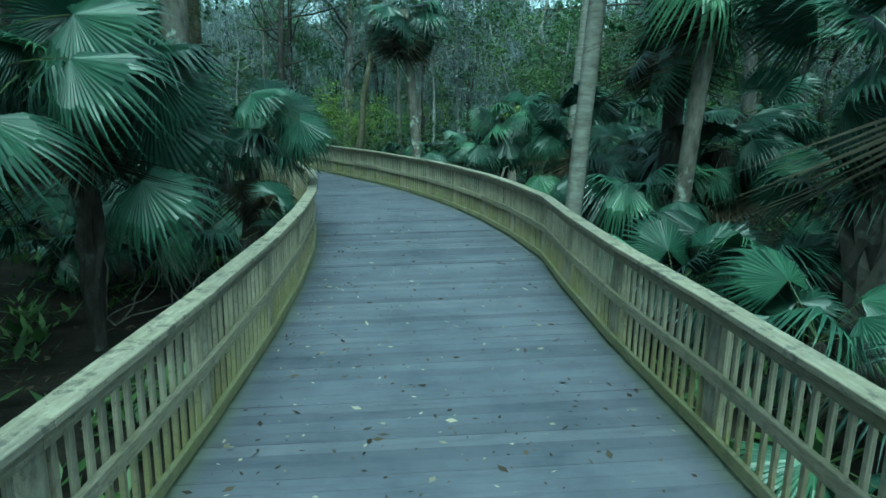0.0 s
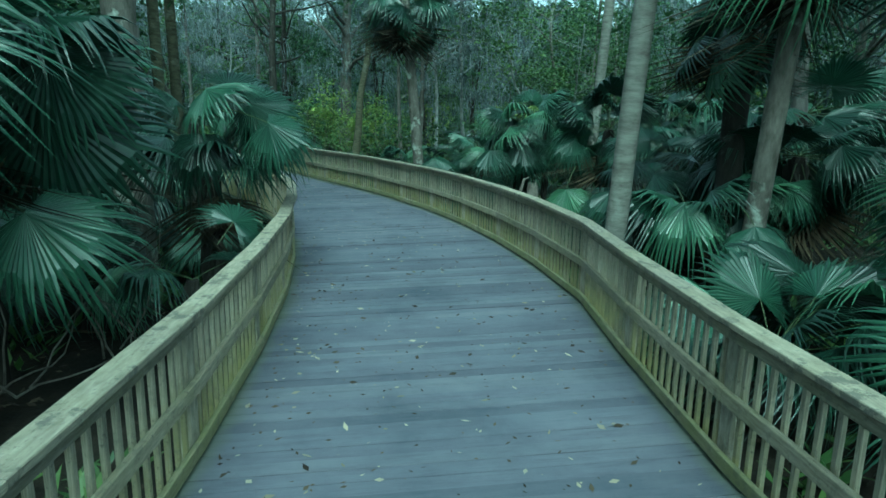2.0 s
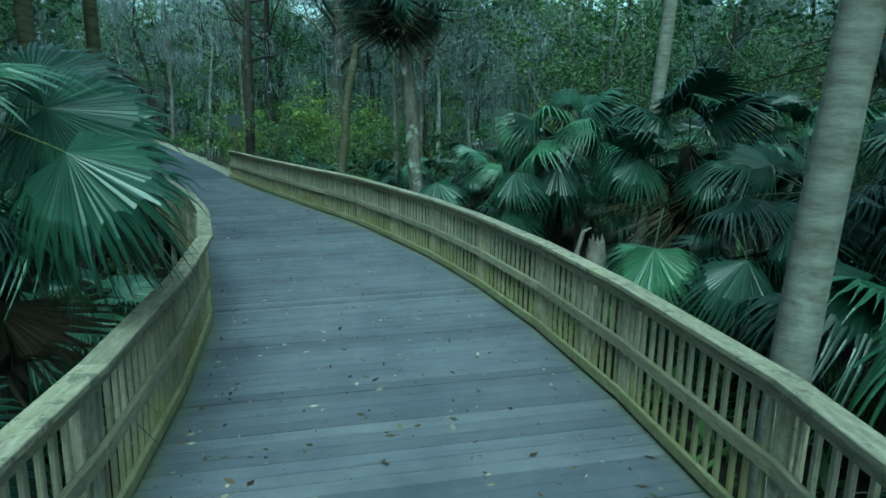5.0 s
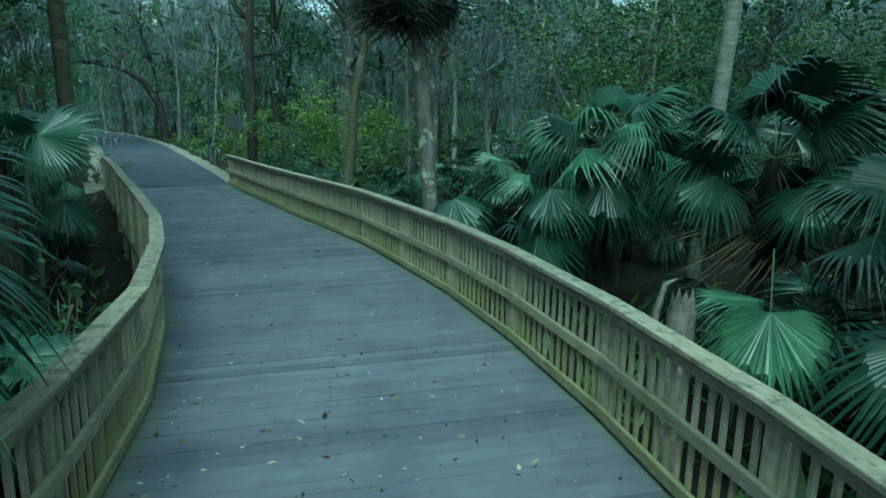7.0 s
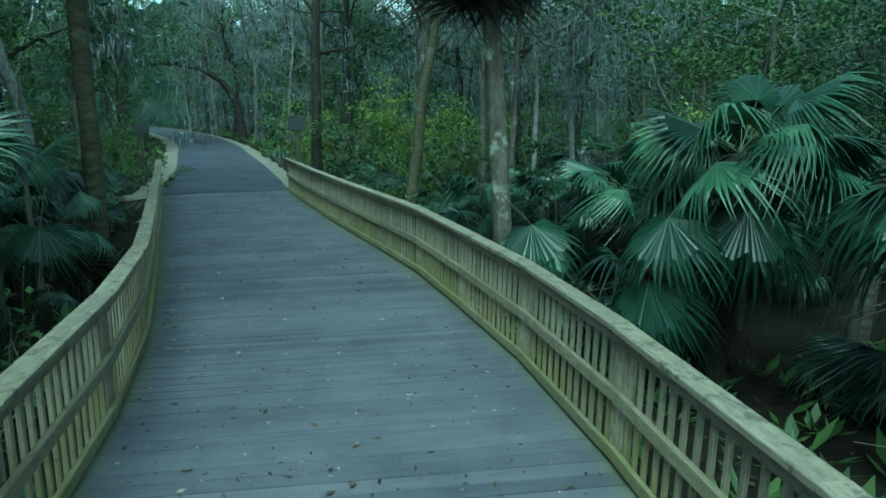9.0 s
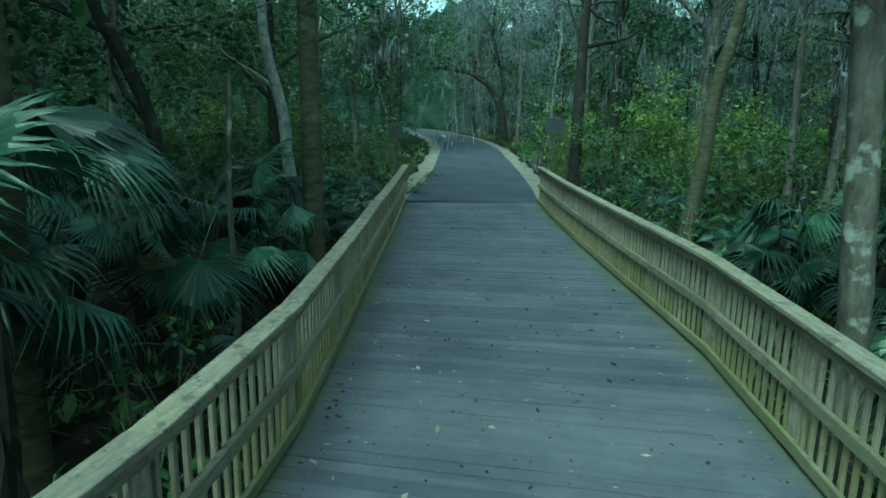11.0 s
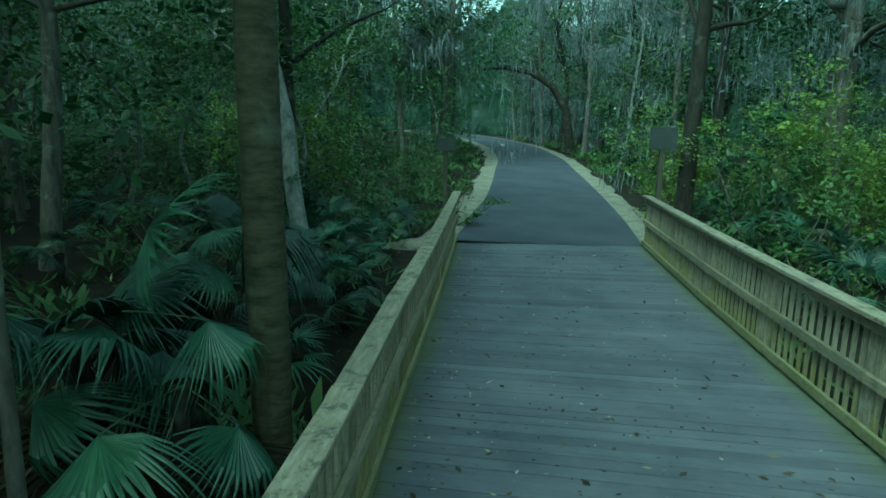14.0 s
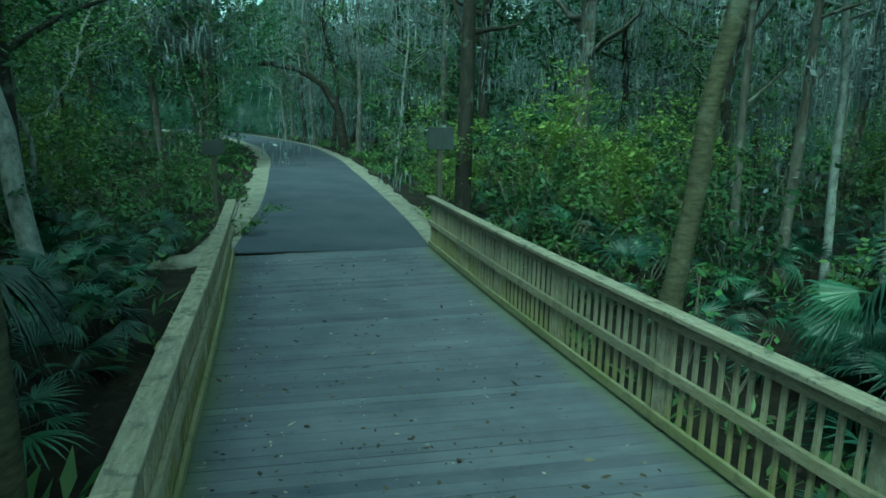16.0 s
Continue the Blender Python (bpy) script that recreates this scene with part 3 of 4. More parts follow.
def hero(p, spot, toward, rise, scale, fan, roll=0.0):
    """One frond of the palm p with the base of its blade at spot, pointing to the compass angle toward."""
    mesh = FANS[fan]
    scale *= 0.86
    length = {0: 0.9, 1: 1.1, 2: 0.8, 3: 1.0, 4: 1.2}[fan]
    m = Euler((radians(roll), radians(-rise), radians(toward)), "XYZ").to_matrix().to_4x4() @ Matrix.Scale(scale, 4)
    hub = m @ Vector((length, 0, -0.12 * length))
    at = Vector(spot) - hub - p.location
    return part("frond", mesh, p, "", Matrix.Translation(at) @ m)


GREEN_LABEL = "blue-green fan palmetto with drooping split fronds in dark undergrowth"
# beside the deck, towards the start
q = palm(-4.1, 7.2, 3.2, 9, 0.95, 101, "tall palmetto with wide blue-green fans reaching over the railing", rise=(15, 78), dead=7, radius=0.10)
hero(q, (-3.28, 7.27, 2.10), 0, -24, 1.2, 0, 62)
hero(q, (-3.25, 7.30, 2.50), 8, 0, 1.0, 2, 58)
hero(q, (-3.30, 6.90, 1.32), -30, -14, 0.95, 1, 38)
hero(q, (-3.55, 6.2, 2.55), -30, 8, 1.0, 1, 45)
hero(q, (-3.7, 6.6, 3.0), -15, 14, 1.05, 0, 50)
hero(q, (-4.0, 5.6, 2.0), -80, -20, 0.9, 1, 15)
q = palm(-3.1, 10.2, 2.2, 7, 0.82, 102, "palmetto clump with bright fans leaning over the deck rail", rise=(0, 70), dead=3, radius=0.10)
hero(q, (-2.15, 9.55, 1.98), -20, -10, 0.72, 1, 40)
hero(q, (-2.45, 9.9, 2.2), 10, 5, 0.8, 2, 50)
hero(q, (-2.42, 10.15, 2.0), -5, -6, 0.8, 0, 35)
hero(q, (-2.9, 9.7, 2.35), -60, 10, 0.8, 0, 35)
hero(q, (-2.9, 9.4, 1.85), -75, -30, 0.7, 3, 0)
hero(q, (-2.95, 10.6, 2.4), 25, 20, 0.8, 2, 50)
q = palm(-2.75, 8.6, 1.1, 2, 0.6, 103, GREEN_LABEL, rise=(-5, 50), dead=1)
hero(q, (-2.25, 8.5, 1.0), 75, 32, 0.55, 2, 40)
palm(-4.6, 8.2, 3.1, 14, 0.95, 104, GREEN_LABEL, rise=(-10, 65), dead=5)
palm(-5.4, 5.4, 2.2, 11, 1.0, 105, GREEN_LABEL, rise=(-10, 65), dead=4)
palm(-4.2, 3.0, 2.2, 10, 0.95, 106, GREEN_LABEL, rise=(-10, 65), dead=3)
palm(-5.2, 11.8, 1.4, 10, 0.8, 107, GREEN_LABEL)
palm(-4.35, 13.1, 0.7, 9, 0.75, 108, GREEN_LABEL, rise=(-10, 35), dead=1)
palm(-4.0, 12.4, 1.05, 8, 0.75, 109, GREEN_LABEL, rise=(-25, 20), dead=2, yaws=(-120, 60))
palm(-6.3, 14.6, 1.9, 10, 0.9, 110, GREEN_LABEL, rise=(-15, 55), dead=4)
q = palm(-4.95, 14.5, 2.6, 5, 0.75, 111, "palmetto with a broad open fan, beside the boardwalk", rise=(15, 70), dead=0)
hero(q, (-4.32, 14.2, 2.0), -15, 10, 0.66, 2, 60)
palm(-7.6, 17.0, 1.9, 9, 0.68, 212, "dark palmetto clump with old hanging fronds in deep shade", rise=(-55, 55), dead=7)
q = palm(-8.3, 18.7, 1.5, 9, 0.85, 113, GREEN_LABEL, rise=(-35, 60), dead=4)
hero(q, (-7.75, 19.0, 1.55), -30, 35, 0.75, 2, 60)
q = palm(-6.15, 16.95, 0.9, 2, 0.55, 114, "low palmetto with bright green fans below the railing", rise=(-20, 30), dead=0, yaws=(-130, 60))
hero(q, (-5.45, 16.25, 1.03), -60, -32, 0.62, 1, 0)
q = palm(-7.3, 18.9, 1.35, 3, 0.68, 115, "dark palmetto with drooping fans near the railing", rise=(-30, 10), dead=5)
hero(q, (-7.15, 19.0, 1.05), 50, -4, 0.5, 1, 12)
palm(-9.6, 20.4, 1.5, 9, 0.8, 116, GREEN_LABEL, rise=(-20, 60), dead=2)
palm(-9.7, 22.6, 0.4, 8, 0.45, 117, "small palmetto with stiff narrow fans on the forest floor", rise=(0, 60), dead=1, fans=FANS_STIFF)
palm(-10.9, 23.6, 0.35, 8, 0.42, 118, "small palmetto with stiff narrow fans on the forest floor", rise=(0, 60), dead=1, fans=FANS_STIFF)
palm(-11.6, 25.4, 0.3, 7, 0.42, 119, "small palmetto with stiff narrow fans on the forest floor", rise=(0, 60), dead=1, fans=FANS_STIFF)
for k, (x, y) in enumerate([(-3.3, 1.6), (-4.9, 10.0), (-6.0, 9.6), (-6.8, 12.4), (-8.6, 15.2), (-9.6, 17.4), (3.2, 1.8), (4.4, 4.4), (4.0, 7.9), (4.6, 14.9), (1.2, 19.2), (0.4, 21.6), (5.8, 10.0), (6.4, 6.0), (6.3, 15.6), (3.6, 17.4), (3.4, 21.9), (-0.3, 24.9), (1.6, 22.3)]):
    palm(x, y, 0.35 + 0.25 * (k % 3), 7, 0.9, 800 + k, "dark low palmetto filling the shade under taller palms", rise=(0, 65), dead=1)
# across the deck
q = palm(3.4, 10.9, 1.5, 11, 0.85, 130, GREEN_LABEL, rise=(-25, 50), dead=4)
hero(q, (2.92, 10.1, 1.08), -100, -5, 0.86, 3, 8)
hero(q, (3.5, 9.4, 0.9), -100, -6, 0.72, 3, 10)
q = palm(2.75, 13.2, 1.2, 9, 0.8, 131, GREEN_LABEL, rise=(-25, 45), dead=3)
hero(q, (1.88, 12.5, 0.95), -115, -22, 0.74, 1, 6)
hero(q, (2.45, 11.75, 1.02), -100, -6, 0.72, 3, -10)
q = palm(1.75, 17.6, 2.7, 17, 0.95, 132, "large palmetto clump with layered drooping fans", rise=(-45, 70), dead=6, radius=0.11)
hero(q, (1.6, 16.6, 1.5), -100, -25, 0.85, 3, 0)
hero(q, (0.9, 16.6, 1.35), -130, -20, 0.8, 1, 0)
hero(q, (0.75, 16.5, 0.75), -120, -35, 0.75, 3, 0)
palm(3.3, 15.6, 2.6, 14, 0.95, 133, GREEN_LABEL, rise=(-40, 70), dead=5, radius=0.1)
palm(3.9, 13.4, 2.2, 12, 0.9, 134, GREEN_LABEL, rise=(-30, 50), dead=4)
q = palm(0.35, 18.4, 0.9, 7, 0.7, 135, GREEN_LABEL, rise=(-20, 35), dead=1)
hero(q, (-0.38, 17.5, 1.08), -60, -12, 0.8, 1, 20)
palm(0.9, 20.6, 1.9, 10, 0.85, 136, GREEN_LABEL, rise=(-30, 50), dead=3)
palm(2.7, 20.0, 2.6, 11, 0.95, 137, GREEN_LABEL, rise=(-30, 55), dead=4)
palm(5.2, 17.0, 2.9, 12, 1.0, 138, GREEN_LABEL, rise=(-35, 60), dead=5)
palm(2.9, 7.6, 0.7, 12, 0.85, 139, "palmetto with upright bright fans close behind the railing", rise=(20, 75), dead=1)
palm(3.7, 5.9, 0.7, 7, 0.8, 140, "palmetto with upright bright fans close behind the railing", rise=(5, 75), dead=2)
palm(2.7, 9.0, 0.6, 7, 0.7, 141, GREEN_LABEL, rise=(10, 65), dead=1)
palm(5.2, 8.0, 1.6, 6, 1.0, 142, GREEN_LABEL, rise=(-10, 60), dead=7)
palm(4.9, 11.2, 2.4, 12, 1.0, 143, GREEN_LABEL, rise=(-45, 55), dead=7, radius=0.12)
palm(6.2, 13.5, 3.0, 13, 1.1, 144, GREEN_LABEL, rise=(-50, 60), dead=7, radius=0.12)
palm(3.0, 3.4, 0.5, 8, 0.75, 145, GREEN_LABEL, rise=(-5, 45), dead=1)
q = palm(-1.6, 23.6, 0.9, 9, 0.75, 146, "palmetto with arching pale fans behind the railing", rise=(-15, 40), dead=1)
palm(-1.5, 24.2, 1.2, 10, 0.8, 147, GREEN_LABEL, rise=(-30, 50), dead=2)
palm(-0.2, 26.5, 1.2, 9, 0.8, 148, GREEN_LABEL, rise=(-30, 50), dead=2)
palm(0.6, 23.5, 1.6, 11, 0.9, 149, GREEN_LABEL, rise=(-30, 55), dead=4)
palm(2.2, 24.5, 2.0, 11, 0.9, 150, GREEN_LABEL, rise=(-30, 55), dead=4)
palm(4.6, 21.5, 2.2, 11, 1.0, 151, GREEN_LABEL, rise=(-35, 55), dead=5)
palm(7.6, 10.0, 2.4, 11, 1.0, 152, GREEN_LABEL, rise=(-40, 55), dead=6)
palm(8.0, 16.5, 2.6, 11, 1.0, 153, GREEN_LABEL, rise=(-40, 55), dead=6)

# tall cabbage palms
TALL = "tall cabbage palm with a ringed grey trunk"
palm(2.10, 10.38, 9.0, 14, 1.1, 160, TALL, "cabbage_palm", 0.142, 5, (-40, 60), BARK_PALM, (0.055, -0.02), False, group="tall palms")
palm(3.5, 18.3, 8.5, 14, 1.1, 161, TALL, "cabbage_palm", 0.125, 5, (-40, 60), BARK_PALM, (0.06, 0.02), False, group="tall palms")
palm(3.68, 9.95, 5.4, 14, 1.1, 162, "cabbage palm with a dark lichened trunk and low hanging fans", "cabbage_palm", 0.14, 6, (-60, 40), BARK_LICHEN, (0.05, -0.03), False, group="tall palms")
palm(4.0, 11.35, 4.6, 11, 1.0, 163, "dark palm trunk with lichen spots and a skirt of old fronds", "cabbage_palm", 0.19, 8, (-60, 30), BARK_DARK, (0.0, 0.0), False, group="tall palms")
palm(4.7, 6.9, 3.6, 14, 1.15, 164, "cabbage palm hung with a skirt of brown dead fronds", "cabbage_palm", 0.2, 5, (-60, 50), BARK_DARK, (0.03, 0.0), True, group="tall palms")
palm(-0.75, 20.0, 5.9, 14, 1.1, 165, "cabbage palm with hanging dry fronds high on the trunk", "cabbage_palm", 0.15, 14, (-50, 30), BARK_LICHEN, (-0.09, 0.0), False, group="tall palms")
palm(-7.32, 19.58, 8.5, 12, 1.1, 166, "tall cabbage palm with a smooth mossy trunk by the railing", "cabbage_palm", 0.145, 4, (-30, 60), BARK_MOSSY, (-0.012, 0.0), False, group="tall palms")
palm(-5.75, 15.0, 8.5, 12, 1.1, 167, "tall cabbage palm with a smooth mossy trunk", "cabbage_palm", 0.115, 4, (-30, 60), BARK_MOSSY, (-0.02, 0.02), False, group="tall palms")

# ---- trees and shrubs ----


def trunk_mesh(height, radius, bends, mat, seed, limbs=0, name="trunk"):
    """A tapered trunk through the bends (offset x, y at shares of the height) with tapering limbs."""
    rng = random.Random(seed)
    g = Geo()
    n = max(8, int(height / 0.4))
    pts, rad = [], []

    def spot(t):
        for (t0, x0, y0), (t1, x1, y1) in zip(bends, bends[1:]):
            if t <= t1:
                k = (t - t0) / max(1e-6, t1 - t0)
                k = k * k * (3 - 2 * k)
                return x0 + (x1 - x0) * k, y0 + (y1 - y0) * k
        return bends[-1][1:]

    for k in range(n + 1):
        t = k / n
        x, y = spot(t)
        pts.append((x, y, -0.3 + t * (height + 0.3)))
        rad.append(radius * (1.0 - 0.62 * t + 0.45 * max(0, 0.08 - t) / 0.08 + rng.uniform(-0.03, 0.03)))
    g.tube(pts, rad, 10, 0, 0.05, rng)
    ends = []
    for k in range(limbs):
        t = rng.uniform(0.3, 0.95)
        i = int(t * n)
        p = Vector(pts[i])
        a = rng.uniform(0, 6.28)
        d = Vector((math.cos(a), math.sin(a), rng.uniform(0.1, 0.9))).normalized()
        line, r0 = [p], rad[i] * 0.5
        step = height * rng.uniform(0.05, 0.09)
        for s in range(5):
            d = (d + Vector((rng.uniform(-0.35, 0.35), rng.uniform(-0.35, 0.35), rng.uniform(-0.15, 0.3)))).normalized()
            line.append(line[-1] + d * step)
        g.tube([tuple(q) for q in line], [r0 * (1 - 0.17 * s) for s in range(6)], 5)
        ends.extend(line[3:])
    return g.mesh(name, mat, smooth=True), ends


def crown_mesh(ends, seed, mat, leaves, size, spread, hang=0.0, name="crown", width=0.55):
    """Leaves in uneven clumps round the limb ends; hang > 0 draws strands downwards."""
    rng = random.Random(seed)
    g = Geo()
    weights = [rng.uniform(0.2, 1.0) ** 2 for _ in ends]
    total = sum(weights)
    for e, w in zip(ends, weights):
        r = spread * rng.uniform(0.6, 1.2)
        count = int(leaves * w / total)
        sub = [Vector(e) + unit(rng) * r * rng.uniform(0.2, 1.0) * 0.9 for _ in range(max(1, count // 22))]
        for k in range(count):
            c = rng.choice(sub)
            off = unit(rng) * r * 0.42 * rng.random() ** 0.6
            off.z *= 0.55
            p = c + off
            if hang > 0 and rng.random() < hang:
                d = Vector((rng.uniform(-0.2, 0.2), rng.uniform(-0.2, 0.2), -1)).normalized()
                g.leaf(p, d, unit(rng), size * rng.uniform(1.5, 4.0), size * 0.22)
            else:
                d = unit(rng)
                d.z = d.z * 0.5 - 0.15
                d.normalize()
                up = (Vector((0, 0, 1)) + unit(rng) * 0.7).normalized()
                s = size * rng.uniform(0.6, 1.3)
                g.leaf(p, d, up, s, s * width)
    return g.mesh(name, mat)


def tree_kind(seed, height, radius, bark, leaf, leaves, size, spread, limbs, hang, label, low=0.3):
    """One tree with a trunk and a crown, standing at the origin."""
    rng = random.Random(seed)
    bends = [(0, 0, 0), (0.35, rng.uniform(-0.4, 0.4), rng.uniform(-0.4, 0.4)), (0.7, rng.uniform(-0.9, 0.9), rng.uniform(-0.9, 0.9)), (1, rng.uniform(-1.2, 1.2), rng.uniform(-1.2, 1.2))]
    tm, ends = trunk_mesh(height, radius, bends, bark, seed, limbs)
    t = thing("tree", 0, 0, 0, label, "tree", "woodland trees")
    part("trunk", tm, t)
    ends = ends + [Vector((rng.uniform(-1, 1) * height * 0.2, rng.uniform(-1, 1) * height * 0.2, height * rng.uniform(low, 1.0))) for _ in range(limbs * 2)]
    part("crown", crown_mesh(ends, seed + 1, leaf, leaves, size, spread, hang), t)
    return t


KINDS = [
    tree_kind(201, 11.0, 0.15, BARK_OAK, LEAF_OAK, 3900, 0.185, 2.0, 9, 0.0, "slender oak with dark green leaves in the woods", 0.15),
    tree_kind(202, 8.5, 0.10, BARK_OAK, LEAF_OAK, 3700, 0.17, 1.8, 8, 0.0, "young oak with dense low green crown", 0.03),
    tree_kind(203, 12.0, 0.18, BARK_DARK, LEAF_GREY, 3600, 0.17, 2.0, 10, 0.6, "bare grey tree hung with pale moss", 0.1),
    tree_kind(204, 10.0, 0.09, BARK_PALE, LEAF_GREY, 3200, 0.16, 1.8, 9, 0.5, "thin grey tree with bare mossy twigs", 0.05),
    tree_kind(205, 12.5, 0.2, BARK_PINE, LEAF_SHRUB, 3700, 0.185, 2.1, 9, 0.0, "tall tree with a rough trunk and mid green leaves", 0.2),
    tree_kind(206, 6.5, 0.07, BARK_PALE, LEAF_SHRUB, 3400, 0.14, 1.5, 8, 0.0, "understorey tree with fresh green leaves down to the ground", 0.02),
]

THICKET = [
    tree_kind(231, 9.0, 0.09, BARK_DARK, LEAF_OAK, 1700, 0.32, 2.4, 7, 0.0, "dense dark tree in the far thicket", 0.0),
    tree_kind(232, 11.0, 0.11, BARK_OAK, LEAF_GREY, 1600, 0.26, 2.4, 8, 0.55, "grey tree draped with moss in the far thicket", 0.15),
    tree_kind(233, 4.5, 0.05, BARK_DARK, LEAF_SHRUB, 1300, 0.26, 1.7, 6, 0.0, "low bushy tree in the far thicket", 0.0),
]

# added trees: their unseen high crowns block sky light over the woods
CANOPY = [
    tree_kind(211, 18.0, 0.22, BARK_OAK, LEAF_OAK, 3600, 0.32, 3.4, 10, 0.0, "added tall oak, broad unseen crown shading the woods", 0.62),
    tree_kind(212, 17.0, 0.2, BARK_PINE, LEAF_OAK, 3400, 0.3, 3.2, 10, 0.0, "added straight tree, high unseen crown shading the woods", 0.66),
]

# added oaks, crowns above the view, set to keep light off the palmettos
SHADE = [tree_kind(221, 8.5, 0.13, BARK_DARK, LEAF_OAK, 4200, 0.2, 2.2, 9, 0.0, "added dark oak, crown out of view, to shade the palmettos", 0.42)]


def put(kinds, spots, seed, z=None, scale=(0.85, 1.2)):
    rng = random.Random(seed)
    used = set()
    for x, y, k in spots:
        src = kinds[k]
        m = Matrix.Translation((x, y, (land(x, y) if z is None else z) - 0.05)) @ Matrix.Rotation(rng.uniform(0, 6.28), 4, "Z")
        s = rng.uniform(*scale)
        if k not in used:
            used.add(k)
            ob = src
            ob.matrix_basis = m
        else:
            ob = copy_thing(src, m)
        ob.scale = (s, s, s * rng.uniform(0.92, 1.1))


def clear(x, y, deck, trail):
    return near(DECK_XY, x, y) > deck and near(TRAIL_XY, x, y) > trail


def forest_spots():
    rng = random.Random(77)
    out = []
    tries = 0
    while len(out) < 185 and tries < 9000:
        tries += 1
        a = math.radians(rng.uniform(-62, 96))
        r = 15 + 43 * rng.random() ** 0.75
        x, y = -2 - math.sin(a) * r, 7 + math.cos(a) * r
        if not clear(x, y, 6.0 if y < 27 else 4.0, 3.6) or math.hypot(x + 5, y - 33) < 4.8:
            continue
        if any((x - p[0]) ** 2 + (y - p[1]) ** 2 < 2.4 for p in out):
            continue
        left = x < -8 - (y - 24) * 0.55
        pick = rng.random()
        if left:
            k = 5 if pick < 0.45 else 1 if pick < 0.65 else 0 if pick < 0.78 else 4 if pick < 0.92 else 3
        elif x > -5 and y > 27:
            k = 5 if pick < 0.35 else 3 if pick < 0.65 else 2 if pick < 0.85 else 1
        elif y > 34:
            k = 2 if pick < 0.40 else 3 if pick < 0.60 else 0 if pick < 0.74 else 1 if pick < 0.84 else 4
        else:
            k = 1 if pick < 0.34 else 0 if pick < 0.56 else 2 if pick < 0.66 else 3 if pick < 0.74 else 5
        out.append((x, y, k))
    out += [(-24.5, 58.5, 2), (-27.5, 61.5, 0), (-20.0, 57.0, 3), (-31.0, 66.5, 2), (-34.0, 68.5, 0), (-26.0, 65.0, 2), (-37.0, 75.0, 4), (-22.0, 63.0, 0), (-29.0, 70.0, 4), (-18.0, 61.0, 2), (-24.0, 70.0, 0), (-33.0, 74.0, 2)]
    for i in range(26):
        a = math.radians(100 + i * 6.2)
        r = rng.uniform(11, 26)
        x, y = -math.sin(a) * r, 2 + math.cos(a) * r
        if near(DECK_XY, x, y) > 5:
            out.append((x, y, rng.choice((0, 1, 4, 5))))
    return out


put(KINDS, forest_spots(), 9)



def thicket_spots():
    rng = random.Random(113)
    out, tries = [], 0
    while len(out) < 110 and tries < 5000:
        tries += 1
        a = math.radians(rng.uniform(-60, 92))
        r = rng.uniform(33, 64)
        x, y = -4 - math.sin(a) * r, 12 + math.cos(a) * r
        if clear(x, y, 8.0, 4.2) and not any((x - p[0]) ** 2 + (y - p[1]) ** 2 < 5.0 for p in out):
            out.append((x, y, rng.choice((0, 0, 1, 1, 2))))
    return out


put(THICKET, thicket_spots(), 17)

put(SHADE, [(-9.0, 18.0, 0), (-8.2, 13.0, 0), (9.5, 6.0, 0)], 41, scale=(0.9, 1.1))


def canopy_spots():
    rng = random.Random(64)
    out = [(-10.9, 16.6, 1), (-14.5, 13.5, 0), (-10.8, 10.0, 1), (-9.6, 5.5, 0), (11.5, 7.2, 0), (12.5, 14.0, 1), (10.5, 21.5, 0), (-8.5, 2.0, 1), (9.5, 1.0, 1)]
    tries = 0
    while len(out) < 30 and tries < 4000:
        tries += 1
        x, y = rng.uniform(-34, 22), rng.uniform(-14, 52)
        if not clear(x, y, 8.0 if y < 12 else 9.5, 9.5) or any(math.hypot(x - a, y - b2) < 5.0 for a, b2, _ in out) or math.hypot(x + 5, y - 33) < 6 or (x > -9 and y > 22) or (x < -9 and 19 < y < 36):
            continue
        out.append((x, y, rng.randrange(2)))
    return out


put(CANOPY, canopy_spots(), 29, scale=(0.95, 1.1))


def shrub_kind(seed, height, width, leaf, leaves, size, label, stems=7, name="shrub", broad=0.55):
    rng = random.Random(seed)
    s = thing(name, 0, 0, 0, label, "shrub", "shrubs of the undergrowth")
    g, ends = Geo(), []
    for k in range(stems):
        a = rng.uniform(0, 6.28)
        p, d = Vector((0, 0, -0.1)), Vector((math.cos(a) * 0.6, math.sin(a) * 0.6, 1)).normalized()
        line = [p]
        for j in range(5):
            d = (d + Vector((rng.uniform(-0.3, 0.3), rng.uniform(-0.3, 0.3), 0.1))).normalized()
            line.append(line[-1] + Vector((d.x * width, d.y * width, d.z * height)) * 0.2)
        g.tube([tuple(q) for q in line], [0.018 - 0.0025 * j for j in range(6)], 5)
        ends.extend(line[1:])
    part("woody_base", g.mesh("woody_base", TWIG), s)
    part("foliage", crown_mesh(ends, seed + 1, leaf, leaves, size, min(width, height) * 0.4, 0.0, "foliage", broad), s)
    return s


SHRUBS = [
    shrub_kind(301, 1.9, 1.8, LEAF_SHRUB, 900, 0.13, "leafy green shrub in the undergrowth"),
    shrub_kind(302, 3.2, 2.4, LEAF_YELLOW, 3900, 0.12, "tall yellow-green bush with broad leaves", 9),
    shrub_kind(303, 1.2, 1.4, LEAF_SHRUB, 700, 0.10, "low green shrub on the forest floor"),
    shrub_kind(304, 2.2, 1.8, LEAF_OAK, 1000, 0.13, "dark green shrub in the shade"),
]


